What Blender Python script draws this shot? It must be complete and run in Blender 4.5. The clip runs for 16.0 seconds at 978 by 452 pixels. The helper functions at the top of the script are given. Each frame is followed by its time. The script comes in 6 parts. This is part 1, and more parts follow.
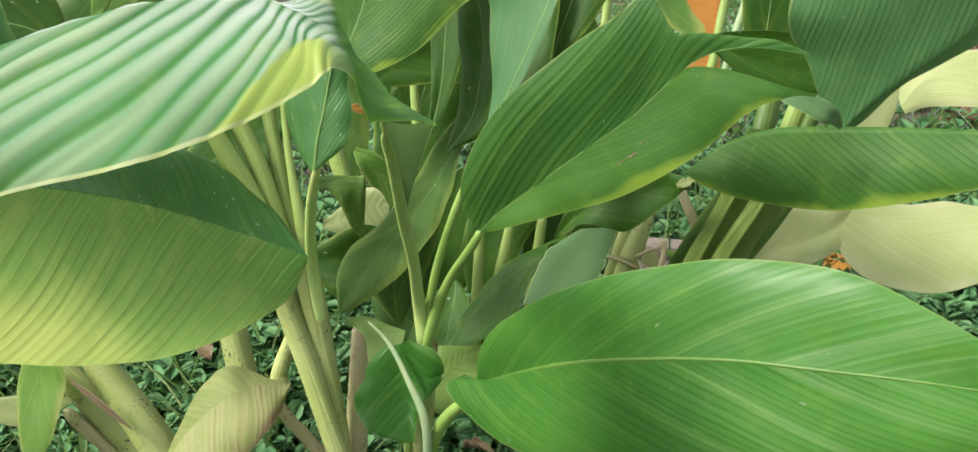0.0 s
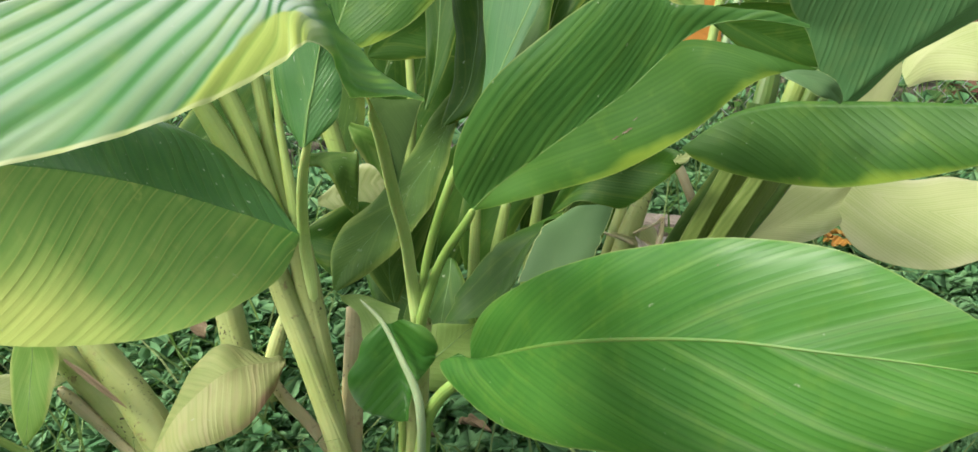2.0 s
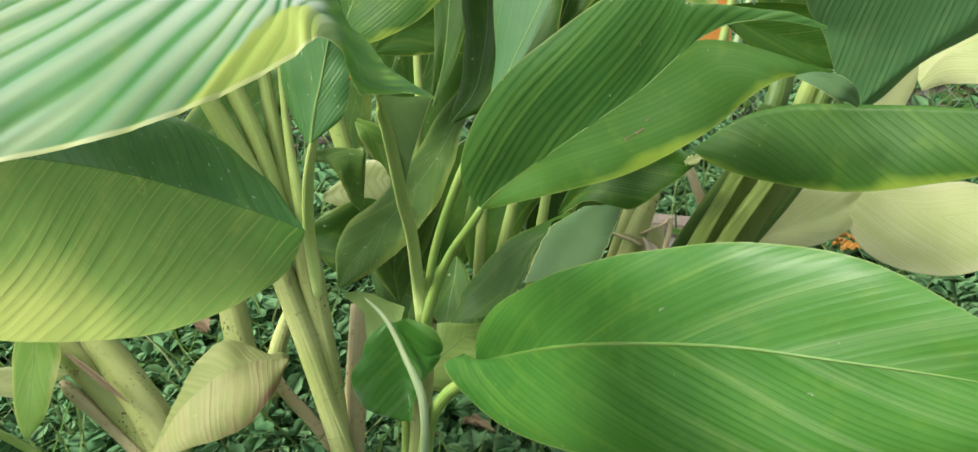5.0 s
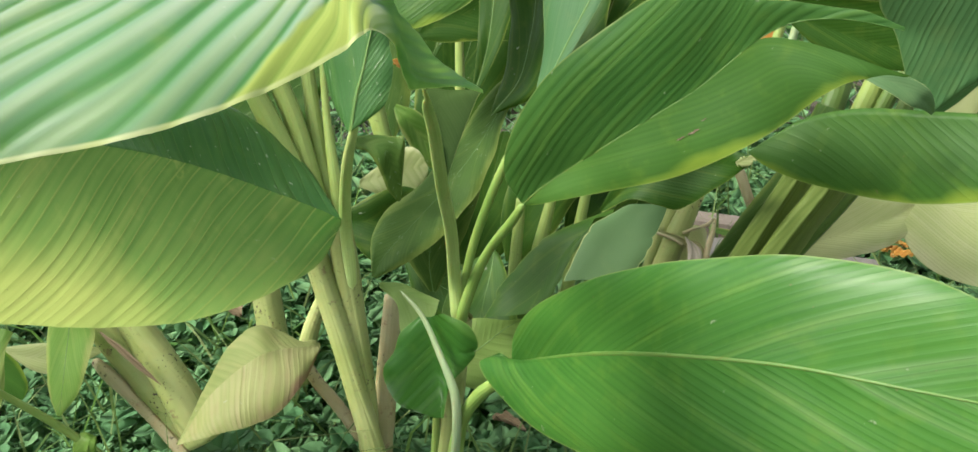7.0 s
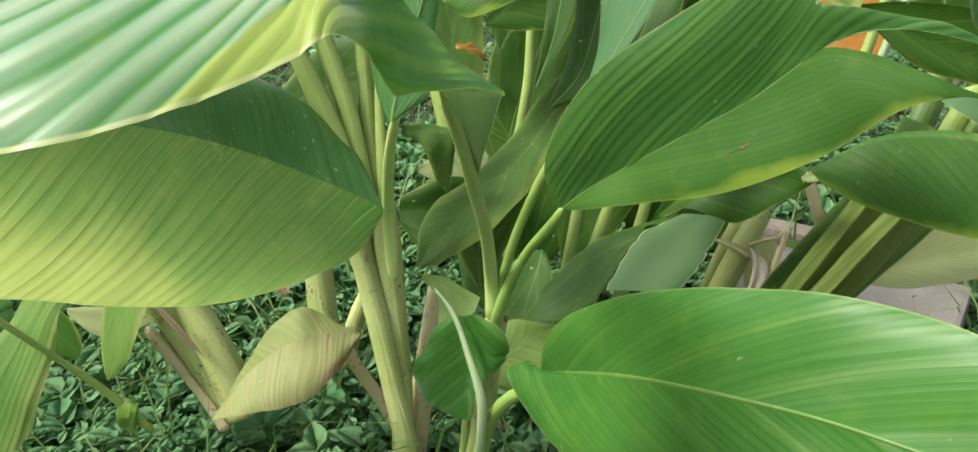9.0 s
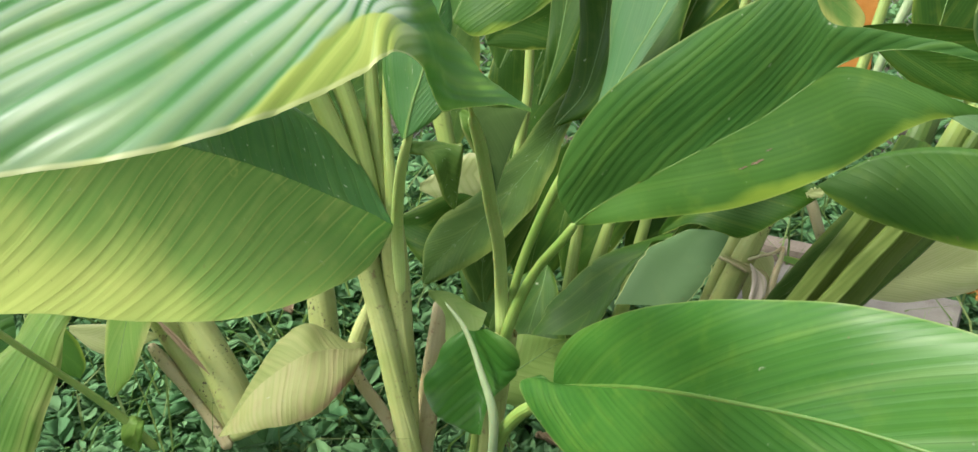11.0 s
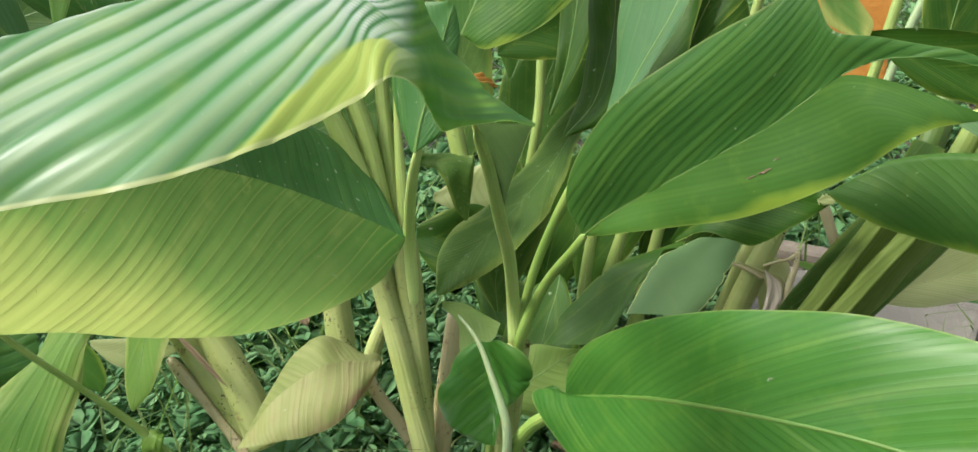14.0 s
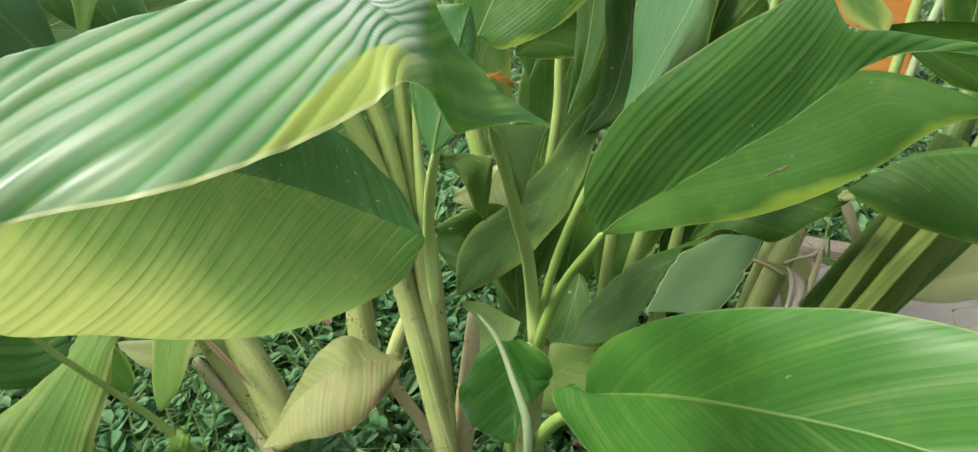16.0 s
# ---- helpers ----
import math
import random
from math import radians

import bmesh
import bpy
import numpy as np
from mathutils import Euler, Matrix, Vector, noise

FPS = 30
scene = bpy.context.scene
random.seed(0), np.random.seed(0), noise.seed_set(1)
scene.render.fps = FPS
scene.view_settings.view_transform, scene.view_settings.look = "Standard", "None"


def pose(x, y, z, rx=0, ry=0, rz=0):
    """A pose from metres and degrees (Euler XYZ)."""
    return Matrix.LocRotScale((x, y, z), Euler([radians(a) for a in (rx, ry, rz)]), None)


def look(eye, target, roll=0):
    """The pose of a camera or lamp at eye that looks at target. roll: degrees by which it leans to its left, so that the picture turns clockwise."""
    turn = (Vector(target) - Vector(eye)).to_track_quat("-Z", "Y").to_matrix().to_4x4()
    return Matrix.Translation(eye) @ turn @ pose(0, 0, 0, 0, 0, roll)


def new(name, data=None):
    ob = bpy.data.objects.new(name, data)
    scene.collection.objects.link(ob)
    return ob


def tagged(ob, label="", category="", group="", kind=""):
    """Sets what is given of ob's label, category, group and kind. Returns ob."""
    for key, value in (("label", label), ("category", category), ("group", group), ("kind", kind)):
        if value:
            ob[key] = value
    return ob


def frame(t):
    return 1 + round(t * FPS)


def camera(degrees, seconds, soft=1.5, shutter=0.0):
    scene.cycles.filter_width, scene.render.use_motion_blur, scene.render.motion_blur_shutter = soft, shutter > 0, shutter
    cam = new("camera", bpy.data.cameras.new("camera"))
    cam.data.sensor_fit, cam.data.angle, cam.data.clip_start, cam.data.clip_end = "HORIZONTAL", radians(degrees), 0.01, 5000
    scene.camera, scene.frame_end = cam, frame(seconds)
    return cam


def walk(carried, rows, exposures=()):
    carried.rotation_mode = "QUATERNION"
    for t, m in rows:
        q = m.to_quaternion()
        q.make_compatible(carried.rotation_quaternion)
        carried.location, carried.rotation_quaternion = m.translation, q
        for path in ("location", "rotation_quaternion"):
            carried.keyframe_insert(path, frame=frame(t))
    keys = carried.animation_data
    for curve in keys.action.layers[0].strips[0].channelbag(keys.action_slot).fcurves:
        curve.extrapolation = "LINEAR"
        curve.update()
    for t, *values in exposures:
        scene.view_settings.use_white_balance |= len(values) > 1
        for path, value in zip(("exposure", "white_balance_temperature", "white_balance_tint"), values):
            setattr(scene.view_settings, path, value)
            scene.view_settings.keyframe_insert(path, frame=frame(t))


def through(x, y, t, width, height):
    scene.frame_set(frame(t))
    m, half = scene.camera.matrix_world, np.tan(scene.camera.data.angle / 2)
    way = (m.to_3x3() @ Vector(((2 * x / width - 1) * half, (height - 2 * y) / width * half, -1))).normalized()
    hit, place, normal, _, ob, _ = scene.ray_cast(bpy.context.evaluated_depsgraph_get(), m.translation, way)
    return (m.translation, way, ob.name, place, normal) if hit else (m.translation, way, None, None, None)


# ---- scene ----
cam = camera(65.03, 16.0, soft=1.5)
EYE, TILT, LEAN = 0.62, -20.0, 5.0  # height and tilt of the first view
ROWS = [  # seconds; metres right, ahead, up of the first view; degrees
    (0.0, 0.0000, 0.0000, 0.0000, 90.00, -0.00, 0.00),
    (0.5, 0.0053, 0.0019, 0.0008, 89.60, 0.45, -0.41),
    (1.0, 0.0076, 0.0044, -0.0011, 89.01, 0.13, -0.91),
    (1.5, 0.0090, 0.0050, 0.0005, 88.68, -0.20, 0.21),
    (2.0, 0.0075, 0.0105, 0.0021, 88.12, 0.10, 0.16),
    (2.5, 0.0064, 0.0146, 0.0029, 87.97, 0.02, -0.10),
    (3.0, 0.0084, 0.0164, 0.0053, 88.20, 0.20, 0.46),
    (5.5, 0.0005, 0.0188, 0.0032, 87.79, -1.28, 0.81),
    (6.0, -0.0049, 0.0138, 0.0001, 88.05, -1.82, 1.59),
    (6.5, -0.0067, 0.0193, 0.0040, 87.41, -2.16, 1.92),
    (7.0, -0.0053, 0.0382, 0.0124, 86.67, -2.75, 2.83),
    (7.5, 0.0045, 0.0510, 0.0236, 86.97, -2.83, 3.80),
    (8.0, 0.0093, 0.0615, 0.0306, 86.09, -3.80, 5.57),
    (8.5, 0.0216, 0.0718, 0.0344, 85.40, -3.85, 7.03),
    (9.0, 0.0328, 0.0687, 0.0298, 84.75, -6.19, 9.77),
    (9.5, 0.0220, 0.0602, 0.0279, 86.36, -6.05, 8.92),
    (12.0, 0.0092, 0.0563, 0.0244, 85.94, -6.06, 8.26),
    (12.5, 0.0175, 0.0596, 0.0262, 85.45, -4.66, 8.03),
    (13.0, 0.0186, 0.0588, 0.0278, 85.78, -4.36, 8.76),
    (13.5, 0.0147, 0.0551, 0.0257, 86.03, -5.44, 8.93),
    (14.0, 0.0173, 0.0541, 0.0307, 86.61, -5.25, 9.79),
    (14.5, 0.0180, 0.0524, 0.0312, 86.45, -5.18, 10.10),
    (15.0, 0.0172, 0.0512, 0.0283, 86.18, -5.96, 11.04),
    (15.5, 0.0187, 0.0493, 0.0290, 85.98, -5.73, 10.95),
    (16.0, 0.0214, 0.0512, 0.0323, 86.36, -4.50, 11.45),
]
walk(cam, [(t, pose(0, 0, EYE, TILT, LEAN, 0) @ pose(x, y, z, rx, ry, rz)) for t, x, y, z, rx, ry, rz in ROWS],
     [(0.0, 1.62), (3.0, 1.60), (9.0, 1.62), (13.0, 1.56), (16.0, 1.48)])

# ---- light ----
world = bpy.data.worlds.new("sky")
scene.world = world
world.use_nodes = True
sky = world.node_tree.nodes.new("ShaderNodeTexSky")
sky.sky_type, sky.sun_disc = "NISHITA", False
SUN_UP, SUN_ROUND = 54.0, -108.0  # degrees above the horizon, and round from ahead to the right
sky.sun_elevation, sky.sun_rotation = radians(SUN_UP), radians(SUN_ROUND)
sky.dust_density, sky.air_density = 3.0, 1.2
haze = world.node_tree.nodes.new("ShaderNodeHueSaturation")  # thin bright cloud takes most of the blue
haze.inputs["Saturation"].default_value = 0.25
world.node_tree.links.new(sky.outputs[0], haze.inputs["Color"])
world.node_tree.links.new(haze.outputs[0], world.node_tree.nodes["Background"].inputs[0])
world.node_tree.nodes["Background"].inputs[1].default_value = 0.135
sun = new("sun", bpy.data.lights.new("sun", "SUN"))
sun.data.energy, sun.data.angle, sun.data.color = 2.6, radians(15.0), (1.0, 0.95, 0.86)
a, e = radians(SUN_ROUND), radians(SUN_UP)
sun.matrix_world = look((math.sin(a) * math.cos(e) * 5, math.cos(a) * math.cos(e) * 5, math.sin(e) * 5), (0, 0, 0))


# ---- materials ----
class Nodes:
    """A short way to wire a material."""

    def __init__(self, name):
        self.mat = bpy.data.materials.new(name)
        self.mat.use_nodes = True
        self.tree = self.mat.node_tree
        self.tree.nodes.clear()

    def node(self, kind, **given):
        n = self.tree.nodes.new("ShaderNode" + kind)
        for key, value in given.items():
            if key in ("operation", "blend_type", "data_type", "uv_map", "attribute_name", "noise_dimensions", "feature"):
                setattr(n, key, value)
            else:
                self.put(n.inputs[key.replace("_", " ")], value)
        return n

    def put(self, socket, value):
        if isinstance(value, bpy.types.NodeSocket):
            self.tree.links.new(value, socket)
        elif isinstance(value, tuple) and len(value) == 3 and socket.type == "RGBA":
            socket.default_value = (*value, 1)
        else:
            socket.default_value = value

    def math(self, operation, a, b=0.0, c=0.0):
        n = self.node("Math", operation=operation)
        for i, value in enumerate((a, b, c)):
            self.put(n.inputs[i], value)
        return n.outputs[0]

    def noise(self, scale, detail=3.0, rough=0.55, vector=None):
        n = self.node("TexNoise", Scale=scale, Detail=detail, Roughness=rough)
        self.put(n.inputs["Vector"], vector or self.node("TexCoord").outputs["Object"])
        return n.outputs[0]

    def line_noise(self, value, scale):
        n = self.node("TexNoise", noise_dimensions="1D", Scale=scale, Detail=1.5, W=value)
        return n.outputs[0]

    def streak(self, q, along, fast, slow):
        at = self.node("CombineXYZ", X=self.math("MULTIPLY", q, fast), Y=self.math("MULTIPLY", along, slow))
        return self.noise(1.0, 2.0, 0.5, at.outputs[0])

    def ramp(self, value, low, high):
        n = self.node("MapRange")
        for i, v in enumerate((value, low, high, 0.0, 1.0)):
            self.put(n.inputs[i], v)
        return n.outputs[0]

    def mix(self, factor, a, b, blend="MIX"):
        n = self.node("Mix", data_type="RGBA", blend_type=blend)
        self.put(n.inputs[0], factor), self.put(n.inputs[6], a), self.put(n.inputs[7], b)
        return n.outputs[2]

    def bump(self, height, distance, strength=1.0):
        return self.node("Bump", Height=height, Distance=distance, Strength=strength).outputs[0]

    def out(self, shader):
        self.tree.links.new(shader, self.node("OutputMaterial").inputs[0])
        return self.mat


def leaf_material(name, deep, light, glow, margin, through=0.32, rough=0.38, edge=0.75, blotch=0.0, stain=(0.12, 0.084, 0.042), sheen=0.0, ageing=0.0, stripe=1.0, uneven=0.7, sky_glare=0.0, scratch=0.0, groove=0.1, shift=1.0, streaks=0.32, coat_rough=0.42, hem=0.0, glare_from=0.0, gleam=0.22, thread=0.0):
    """A living blade: pleats along its veins, fine ribs, paler margin, patches, light that shines through."""
    k = Nodes(name)
    vein = k.node("SeparateXYZ", Vector=k.node("UVMap", uv_map="vein").outputs[0])
    span = k.node("SeparateXYZ", Vector=k.node("UVMap", uv_map="span").outputs[0])
    q, across = vein.outputs[0], span.outputs[1]
    wander = k.math("ADD", k.math("MULTIPLY", k.noise(14, 2), 0.45 * shift), k.math("MULTIPLY", k.streak(q, vein.outputs[1], 0.35, 4), 0.9 * shift))
    q = k.math("ADD", q, wander)
    wave = k.math("ABSOLUTE", k.math("SINE", k.math("MULTIPLY", q, 3.1416)))
    band = k.streak(q, vein.outputs[1], 0.42, 11)  # long uneven streaks along the veins
    rib = k.streak(q, vein.outputs[1], 1.7, 16)
    pleat = k.math("POWER", wave, 0.6)  # rounded ridges, sharp grooves
    fine = k.line_noise(q, 6.5)
    broad, small = k.noise(7, 3), k.noise(60, 4)
    colour = k.mix(k.ramp(broad, 0.35, 0.65), deep, light)
    colour = k.mix(k.math("MULTIPLY", k.ramp(k.math("MULTIPLY", pleat, band), 0.35, 0.65), 0.45), colour, light)
    colour = k.mix(k.math("MULTIPLY", k.ramp(band, 0.52, 0.72), streaks), colour, margin)
    colour = k.mix(k.math("MULTIPLY", k.ramp(small, 0.55, 0.8), 0.25), colour, margin)
    old = k.math("MULTIPLY", k.math("SUBTRACT", span.outputs[0], 0.5), ageing)  # yellowing towards the tip, or the foot
    rim = k.ramp(k.math("ADD", k.math("ADD", across, old), k.math("MULTIPLY", k.math("SUBTRACT", k.noise(16, 3), 0.5), uneven)), edge, edge + 0.03 if sky_glare else max(1.05, edge + 0.12))
    if glare_from:
        rim = k.math("MULTIPLY", rim, k.ramp(span.outputs[0], glare_from - 0.08, glare_from))
    colour = k.mix(rim, colour, margin)
    colour = k.mix(k.math("MULTIPLY", k.ramp(fine, 0.45, 0.7), 0.5 * stripe), colour, (0.74, 0.82, 0.74), "MULTIPLY")
    colour = k.mix(k.math("MULTIPLY", k.ramp(rib, 0.45, 0.62), 0.6 * stripe), colour, (0.66, 0.78, 0.64), "MULTIPLY")
    # pleat shading put into the colour: grooves darker, ridges paler
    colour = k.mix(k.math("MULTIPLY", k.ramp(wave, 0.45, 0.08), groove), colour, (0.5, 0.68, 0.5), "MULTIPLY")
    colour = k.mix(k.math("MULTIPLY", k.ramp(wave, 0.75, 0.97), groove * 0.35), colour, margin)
    if thread:  # thin pale veins between the bands
        colour = k.mix(k.math("MULTIPLY", k.ramp(wave, 0.26, 0.06), thread), colour, margin)
    if blotch:
        spots = k.ramp(k.noise(9, 5, 0.7), 0.72 - blotch, 0.80 - blotch)
        colour = k.mix(k.math("MULTIPLY", spots, 0.85), colour, margin)
    if hem:  # thick pale seam along the margin
        colour = k.mix(k.ramp(across, hem, hem + 0.01), colour, (0.42, 0.46, 0.2))
    colour = k.mix(k.math("MULTIPLY", k.ramp(across, 0.98, 0.995), 0.4), colour, (0.252, 0.3, 0.096))
    colour = k.mix(k.math("MULTIPLY", k.ramp(k.noise(110, 3), 0.72, 0.76), 0.6), colour, (0.3, 0.33, 0.228))
    specks = k.ramp(k.noise(230, 2), 0.74, 0.78)
    colour = k.mix(k.math("MULTIPLY", specks, 0.5), colour, stain)
    if scratch:
        lines = k.ramp(k.streak(q, vein.outputs[1], 3.0, 130), 0.70, 0.73)
        colour = k.mix(k.math("MULTIPLY", lines, scratch), colour, (0.3, 0.336, 0.252))
    height = k.math("ADD", k.math("MULTIPLY", k.math("MULTIPLY", pleat, band), 0.8), k.math("ADD", k.math("MULTIPLY", k.math("ADD", rib, band), 0.45), k.math("MULTIPLY", fine, 0.10)))
    size = k.node("Attribute", attribute_name="pleat").outputs["Fac"]
    normal = k.bump(k.math("MULTIPLY", height, size), 0.0014, 0.9)
    gloss = k.math("ADD", k.math("MULTIPLY_ADD", k.noise(25, 3), 0.2, rough - 0.16), k.math("MULTIPLY", rib, 0.16))
    skin = k.node("BsdfPrincipled", Base_Color=colour, Roughness=gloss, Normal=normal, Specular_IOR_Level=gleam, Coat_Weight=k.math("MULTIPLY", k.ramp(k.math("ADD", band, k.math("MULTIPLY", k.noise(5, 2), 0.5)), 0.66, 0.9), sheen), Coat_Roughness=coat_rough)
    if sky_glare:  # mirrored sky put in as pale sheen, thin over yellow margin and grooves
        glare = k.math("MULTIPLY", k.math("SUBTRACT", 1.0, rim), k.ramp(k.math("ADD", pleat, band), 0.9, 1.45))
        if edge > 1.1:  # no yellow margin: the highlights are put in as separate streaks
            glare = k.ramp(k.math("ADD", band, k.math("MULTIPLY", k.noise(6, 2), 0.6)), 0.8, 1.0)
            # only towards the tip, where the highlight is wanted
            glare = k.math("MULTIPLY", glare, k.ramp(span.outputs[0], 0.5, 0.72))
        if glare_from:
            glare = k.math("MULTIPLY", k.math("SUBTRACT", 1.0, rim), k.ramp(k.math("ADD", k.math("MULTIPLY", wave, 1.1), k.math("MULTIPLY", band, 0.9)), 0.75, 1.4))
            glare = k.math("MULTIPLY", glare, k.ramp(span.outputs[0], glare_from - 0.06, glare_from + 0.04))
            k.put(skin.inputs["Coat Weight"], k.math("MULTIPLY", glare, sheen))
        k.put(skin.inputs["Sheen Weight"], k.math("MULTIPLY", glare, sky_glare))
        skin.inputs["Sheen Roughness"].default_value = 0.6
    shine = k.node("BsdfTranslucent", Color=k.mix(0.45, colour, glow), Normal=normal)
    return k.out(k.blend(through, skin, shine))


def blend(self, factor, one, two):
    n = self.node("MixShader")
    self.put(n.inputs[0], factor)
    self.tree.links.new(one.outputs[0], n.inputs[1])
    self.tree.links.new(two.outputs[0], n.inputs[2])
    return n.outputs[0]


Nodes.blend = blend

LEAF = leaf_material("leaf_green", (0.026, 0.077, 0.011), (0.046, 0.116, 0.020), (0.12, 0.28, 0.03), (0.15, 0.22, 0.028), edge=0.91, rough=0.48, sheen=0.0, stripe=0.22, gleam=0.14, groove=0.05, streaks=0.12)
LEAF_PLEATED = leaf_material("leaf_pleated", (0.019, 0.068, 0.012), (0.037, 0.104, 0.020), (0.095, 0.24, 0.034), (0.10, 0.18, 0.028), edge=1.2, rough=0.45, sheen=0.05, stripe=0.4, gleam=0.16, shift=0.15, groove=0.25)
# pale streaks towards the tip stand in for sky highlights
LEAF_FRESH = leaf_material("leaf_fresh", (0.026, 0.100, 0.014), (0.049, 0.147, 0.023), (0.125, 0.295, 0.042), (0.14, 0.235, 0.03), edge=1.2, rough=0.42, sheen=0.16, through=0.36, sky_glare=0.6, stripe=0.35, streaks=0.25, coat_rough=0.33, shift=0.15, gleam=0.16)
# pale ridges stand in for mirrored sky; margin near the foot stays yellow
LEAF_SHEEN = leaf_material("leaf_sheen", (0.022, 0.115, 0.03), (0.065, 0.205, 0.06), (0.34, 0.58, 0.10), (0.30, 0.36, 0.08), rough=0.36, edge=0.7, ageing=-2.0, sheen=0.7, stripe=0.6, uneven=0.3, sky_glare=0.85, groove=0.5, shift=0.1, coat_rough=0.3, hem=0.975, glare_from=0.42, gleam=0.3, through=0.45)
LEAF_YELLOWING = leaf_material("leaf_yellowing", (0.045, 0.145, 0.026), (0.10, 0.22, 0.05), (0.28, 0.40, 0.11), (0.36, 0.376, 0.11), edge=0.6, ageing=1.2, stripe=0.5, uneven=0.9, through=0.5, rough=0.42, groove=0.2, shift=0.2, blotch=0.05, gleam=0.1, thread=0.4)
# darker copy of leaf_green: the clump's inner shade is put into its colour
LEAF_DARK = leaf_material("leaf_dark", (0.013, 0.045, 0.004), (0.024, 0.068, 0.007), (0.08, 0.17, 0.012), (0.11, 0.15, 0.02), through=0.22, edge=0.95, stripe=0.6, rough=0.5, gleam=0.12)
# darker green with the near leaf's shade put into it; also on scratched leaves
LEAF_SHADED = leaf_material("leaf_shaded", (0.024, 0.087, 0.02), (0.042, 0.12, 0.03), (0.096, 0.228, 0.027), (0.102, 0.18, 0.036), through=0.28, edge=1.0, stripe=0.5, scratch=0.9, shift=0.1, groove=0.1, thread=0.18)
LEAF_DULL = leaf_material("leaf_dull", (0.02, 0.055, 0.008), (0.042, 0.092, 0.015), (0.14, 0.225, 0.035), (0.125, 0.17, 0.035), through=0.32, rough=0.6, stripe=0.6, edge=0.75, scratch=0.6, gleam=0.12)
LEAF_UNDER = leaf_material("leaf_underside", (0.027, 0.078, 0.027), (0.044, 0.112, 0.04), (0.12, 0.21, 0.05), (0.13, 0.17, 0.05), through=0.22, rough=0.5, edge=1.0, stripe=0.6, gleam=0.15, streaks=0.15)
# lighter copy of leaf_underside: the light on one blade is put into the colour
LEAF_UNDER_LIT = leaf_material("leaf_underside_lit", (0.036, 0.098, 0.034), (0.056, 0.132, 0.048), (0.14, 0.24, 0.06), (0.13, 0.18, 0.06), through=0.28, rough=0.5, edge=1.0, stripe=0.4, gleam=0.15, streaks=0.12)
LEAF_CUT = leaf_material("leaf_grey_green", (0.048, 0.10, 0.038), (0.068, 0.125, 0.052), (0.15, 0.24, 0.06), (0.11, 0.16, 0.06), through=0.26, rough=0.58, edge=1.1, stripe=0.3, hem=0.98, gleam=0.12, streaks=0.1)
LEAF_HANGING = leaf_material("leaf_hanging", (0.055, 0.132, 0.02), (0.125, 0.222, 0.042), (0.21, 0.35, 0.06), (0.27, 0.295, 0.10), edge=0.8, through=0.44, rough=0.45, stripe=0.6, gleam=0.12)
LEAF_LIME = leaf_material("leaf_lime", (0.114, 0.198, 0.042), (0.174, 0.264, 0.066), (0.252, 0.36, 0.072), (0.24, 0.288, 0.096), edge=0.9, through=0.45, rough=0.45, stripe=0.5)
LEAF_PALE = leaf_material("leaf_pale", (0.27, 0.325, 0.125), (0.39, 0.415, 0.205), (0.48, 0.49, 0.18), (0.44, 0.44, 0.26), through=0.5, rough=0.5, blotch=0.08, stripe=0.5, groove=0.25, gleam=0.12)
LEAF_DRY = leaf_material("leaf_dry", (0.215, 0.235, 0.085), (0.325, 0.32, 0.16), (0.36, 0.35, 0.15), (0.20, 0.12, 0.08), through=0.4, rough=0.5, edge=0.88, blotch=0.04, stripe=0.4, ageing=0.5, uneven=0.5, shift=0.3, groove=0.2, gleam=0.12)
LEAF_WILTED = leaf_material("leaf_wilted", (0.15, 0.185, 0.055), (0.24, 0.26, 0.10), (0.3, 0.32, 0.12), (0.26, 0.22, 0.10), through=0.4, rough=0.55, edge=0.9, stripe=0.5)
LEAF_SHEATH = leaf_material("leaf_sheath", (0.068, 0.108, 0.02), (0.118, 0.162, 0.04), (0.2, 0.26, 0.05), (0.17, 0.195, 0.06), through=0.25, rough=0.5, edge=1.0, stripe=0.8, gleam=0.15)
PAPER = leaf_material("leaf_papery", (0.30, 0.225, 0.18), (0.48, 0.42, 0.36), (0.45, 0.38, 0.3), (0.55, 0.5, 0.44), through=0.25, rough=0.7, blotch=0.12, stain=(0.06, 0.036, 0.024))
BROWN = leaf_material("leaf_brown", (0.105, 0.070, 0.040), (0.19, 0.140, 0.085), (0.18, 0.12, 0.06), (0.22, 0.165, 0.11), through=0.12, rough=0.7)
AMBER = leaf_material("leaf_amber", (0.3, 0.12, 0.018), (0.372, 0.192, 0.036), (0.36, 0.18, 0.024), (0.33, 0.24, 0.072), through=0.3, rough=0.5)


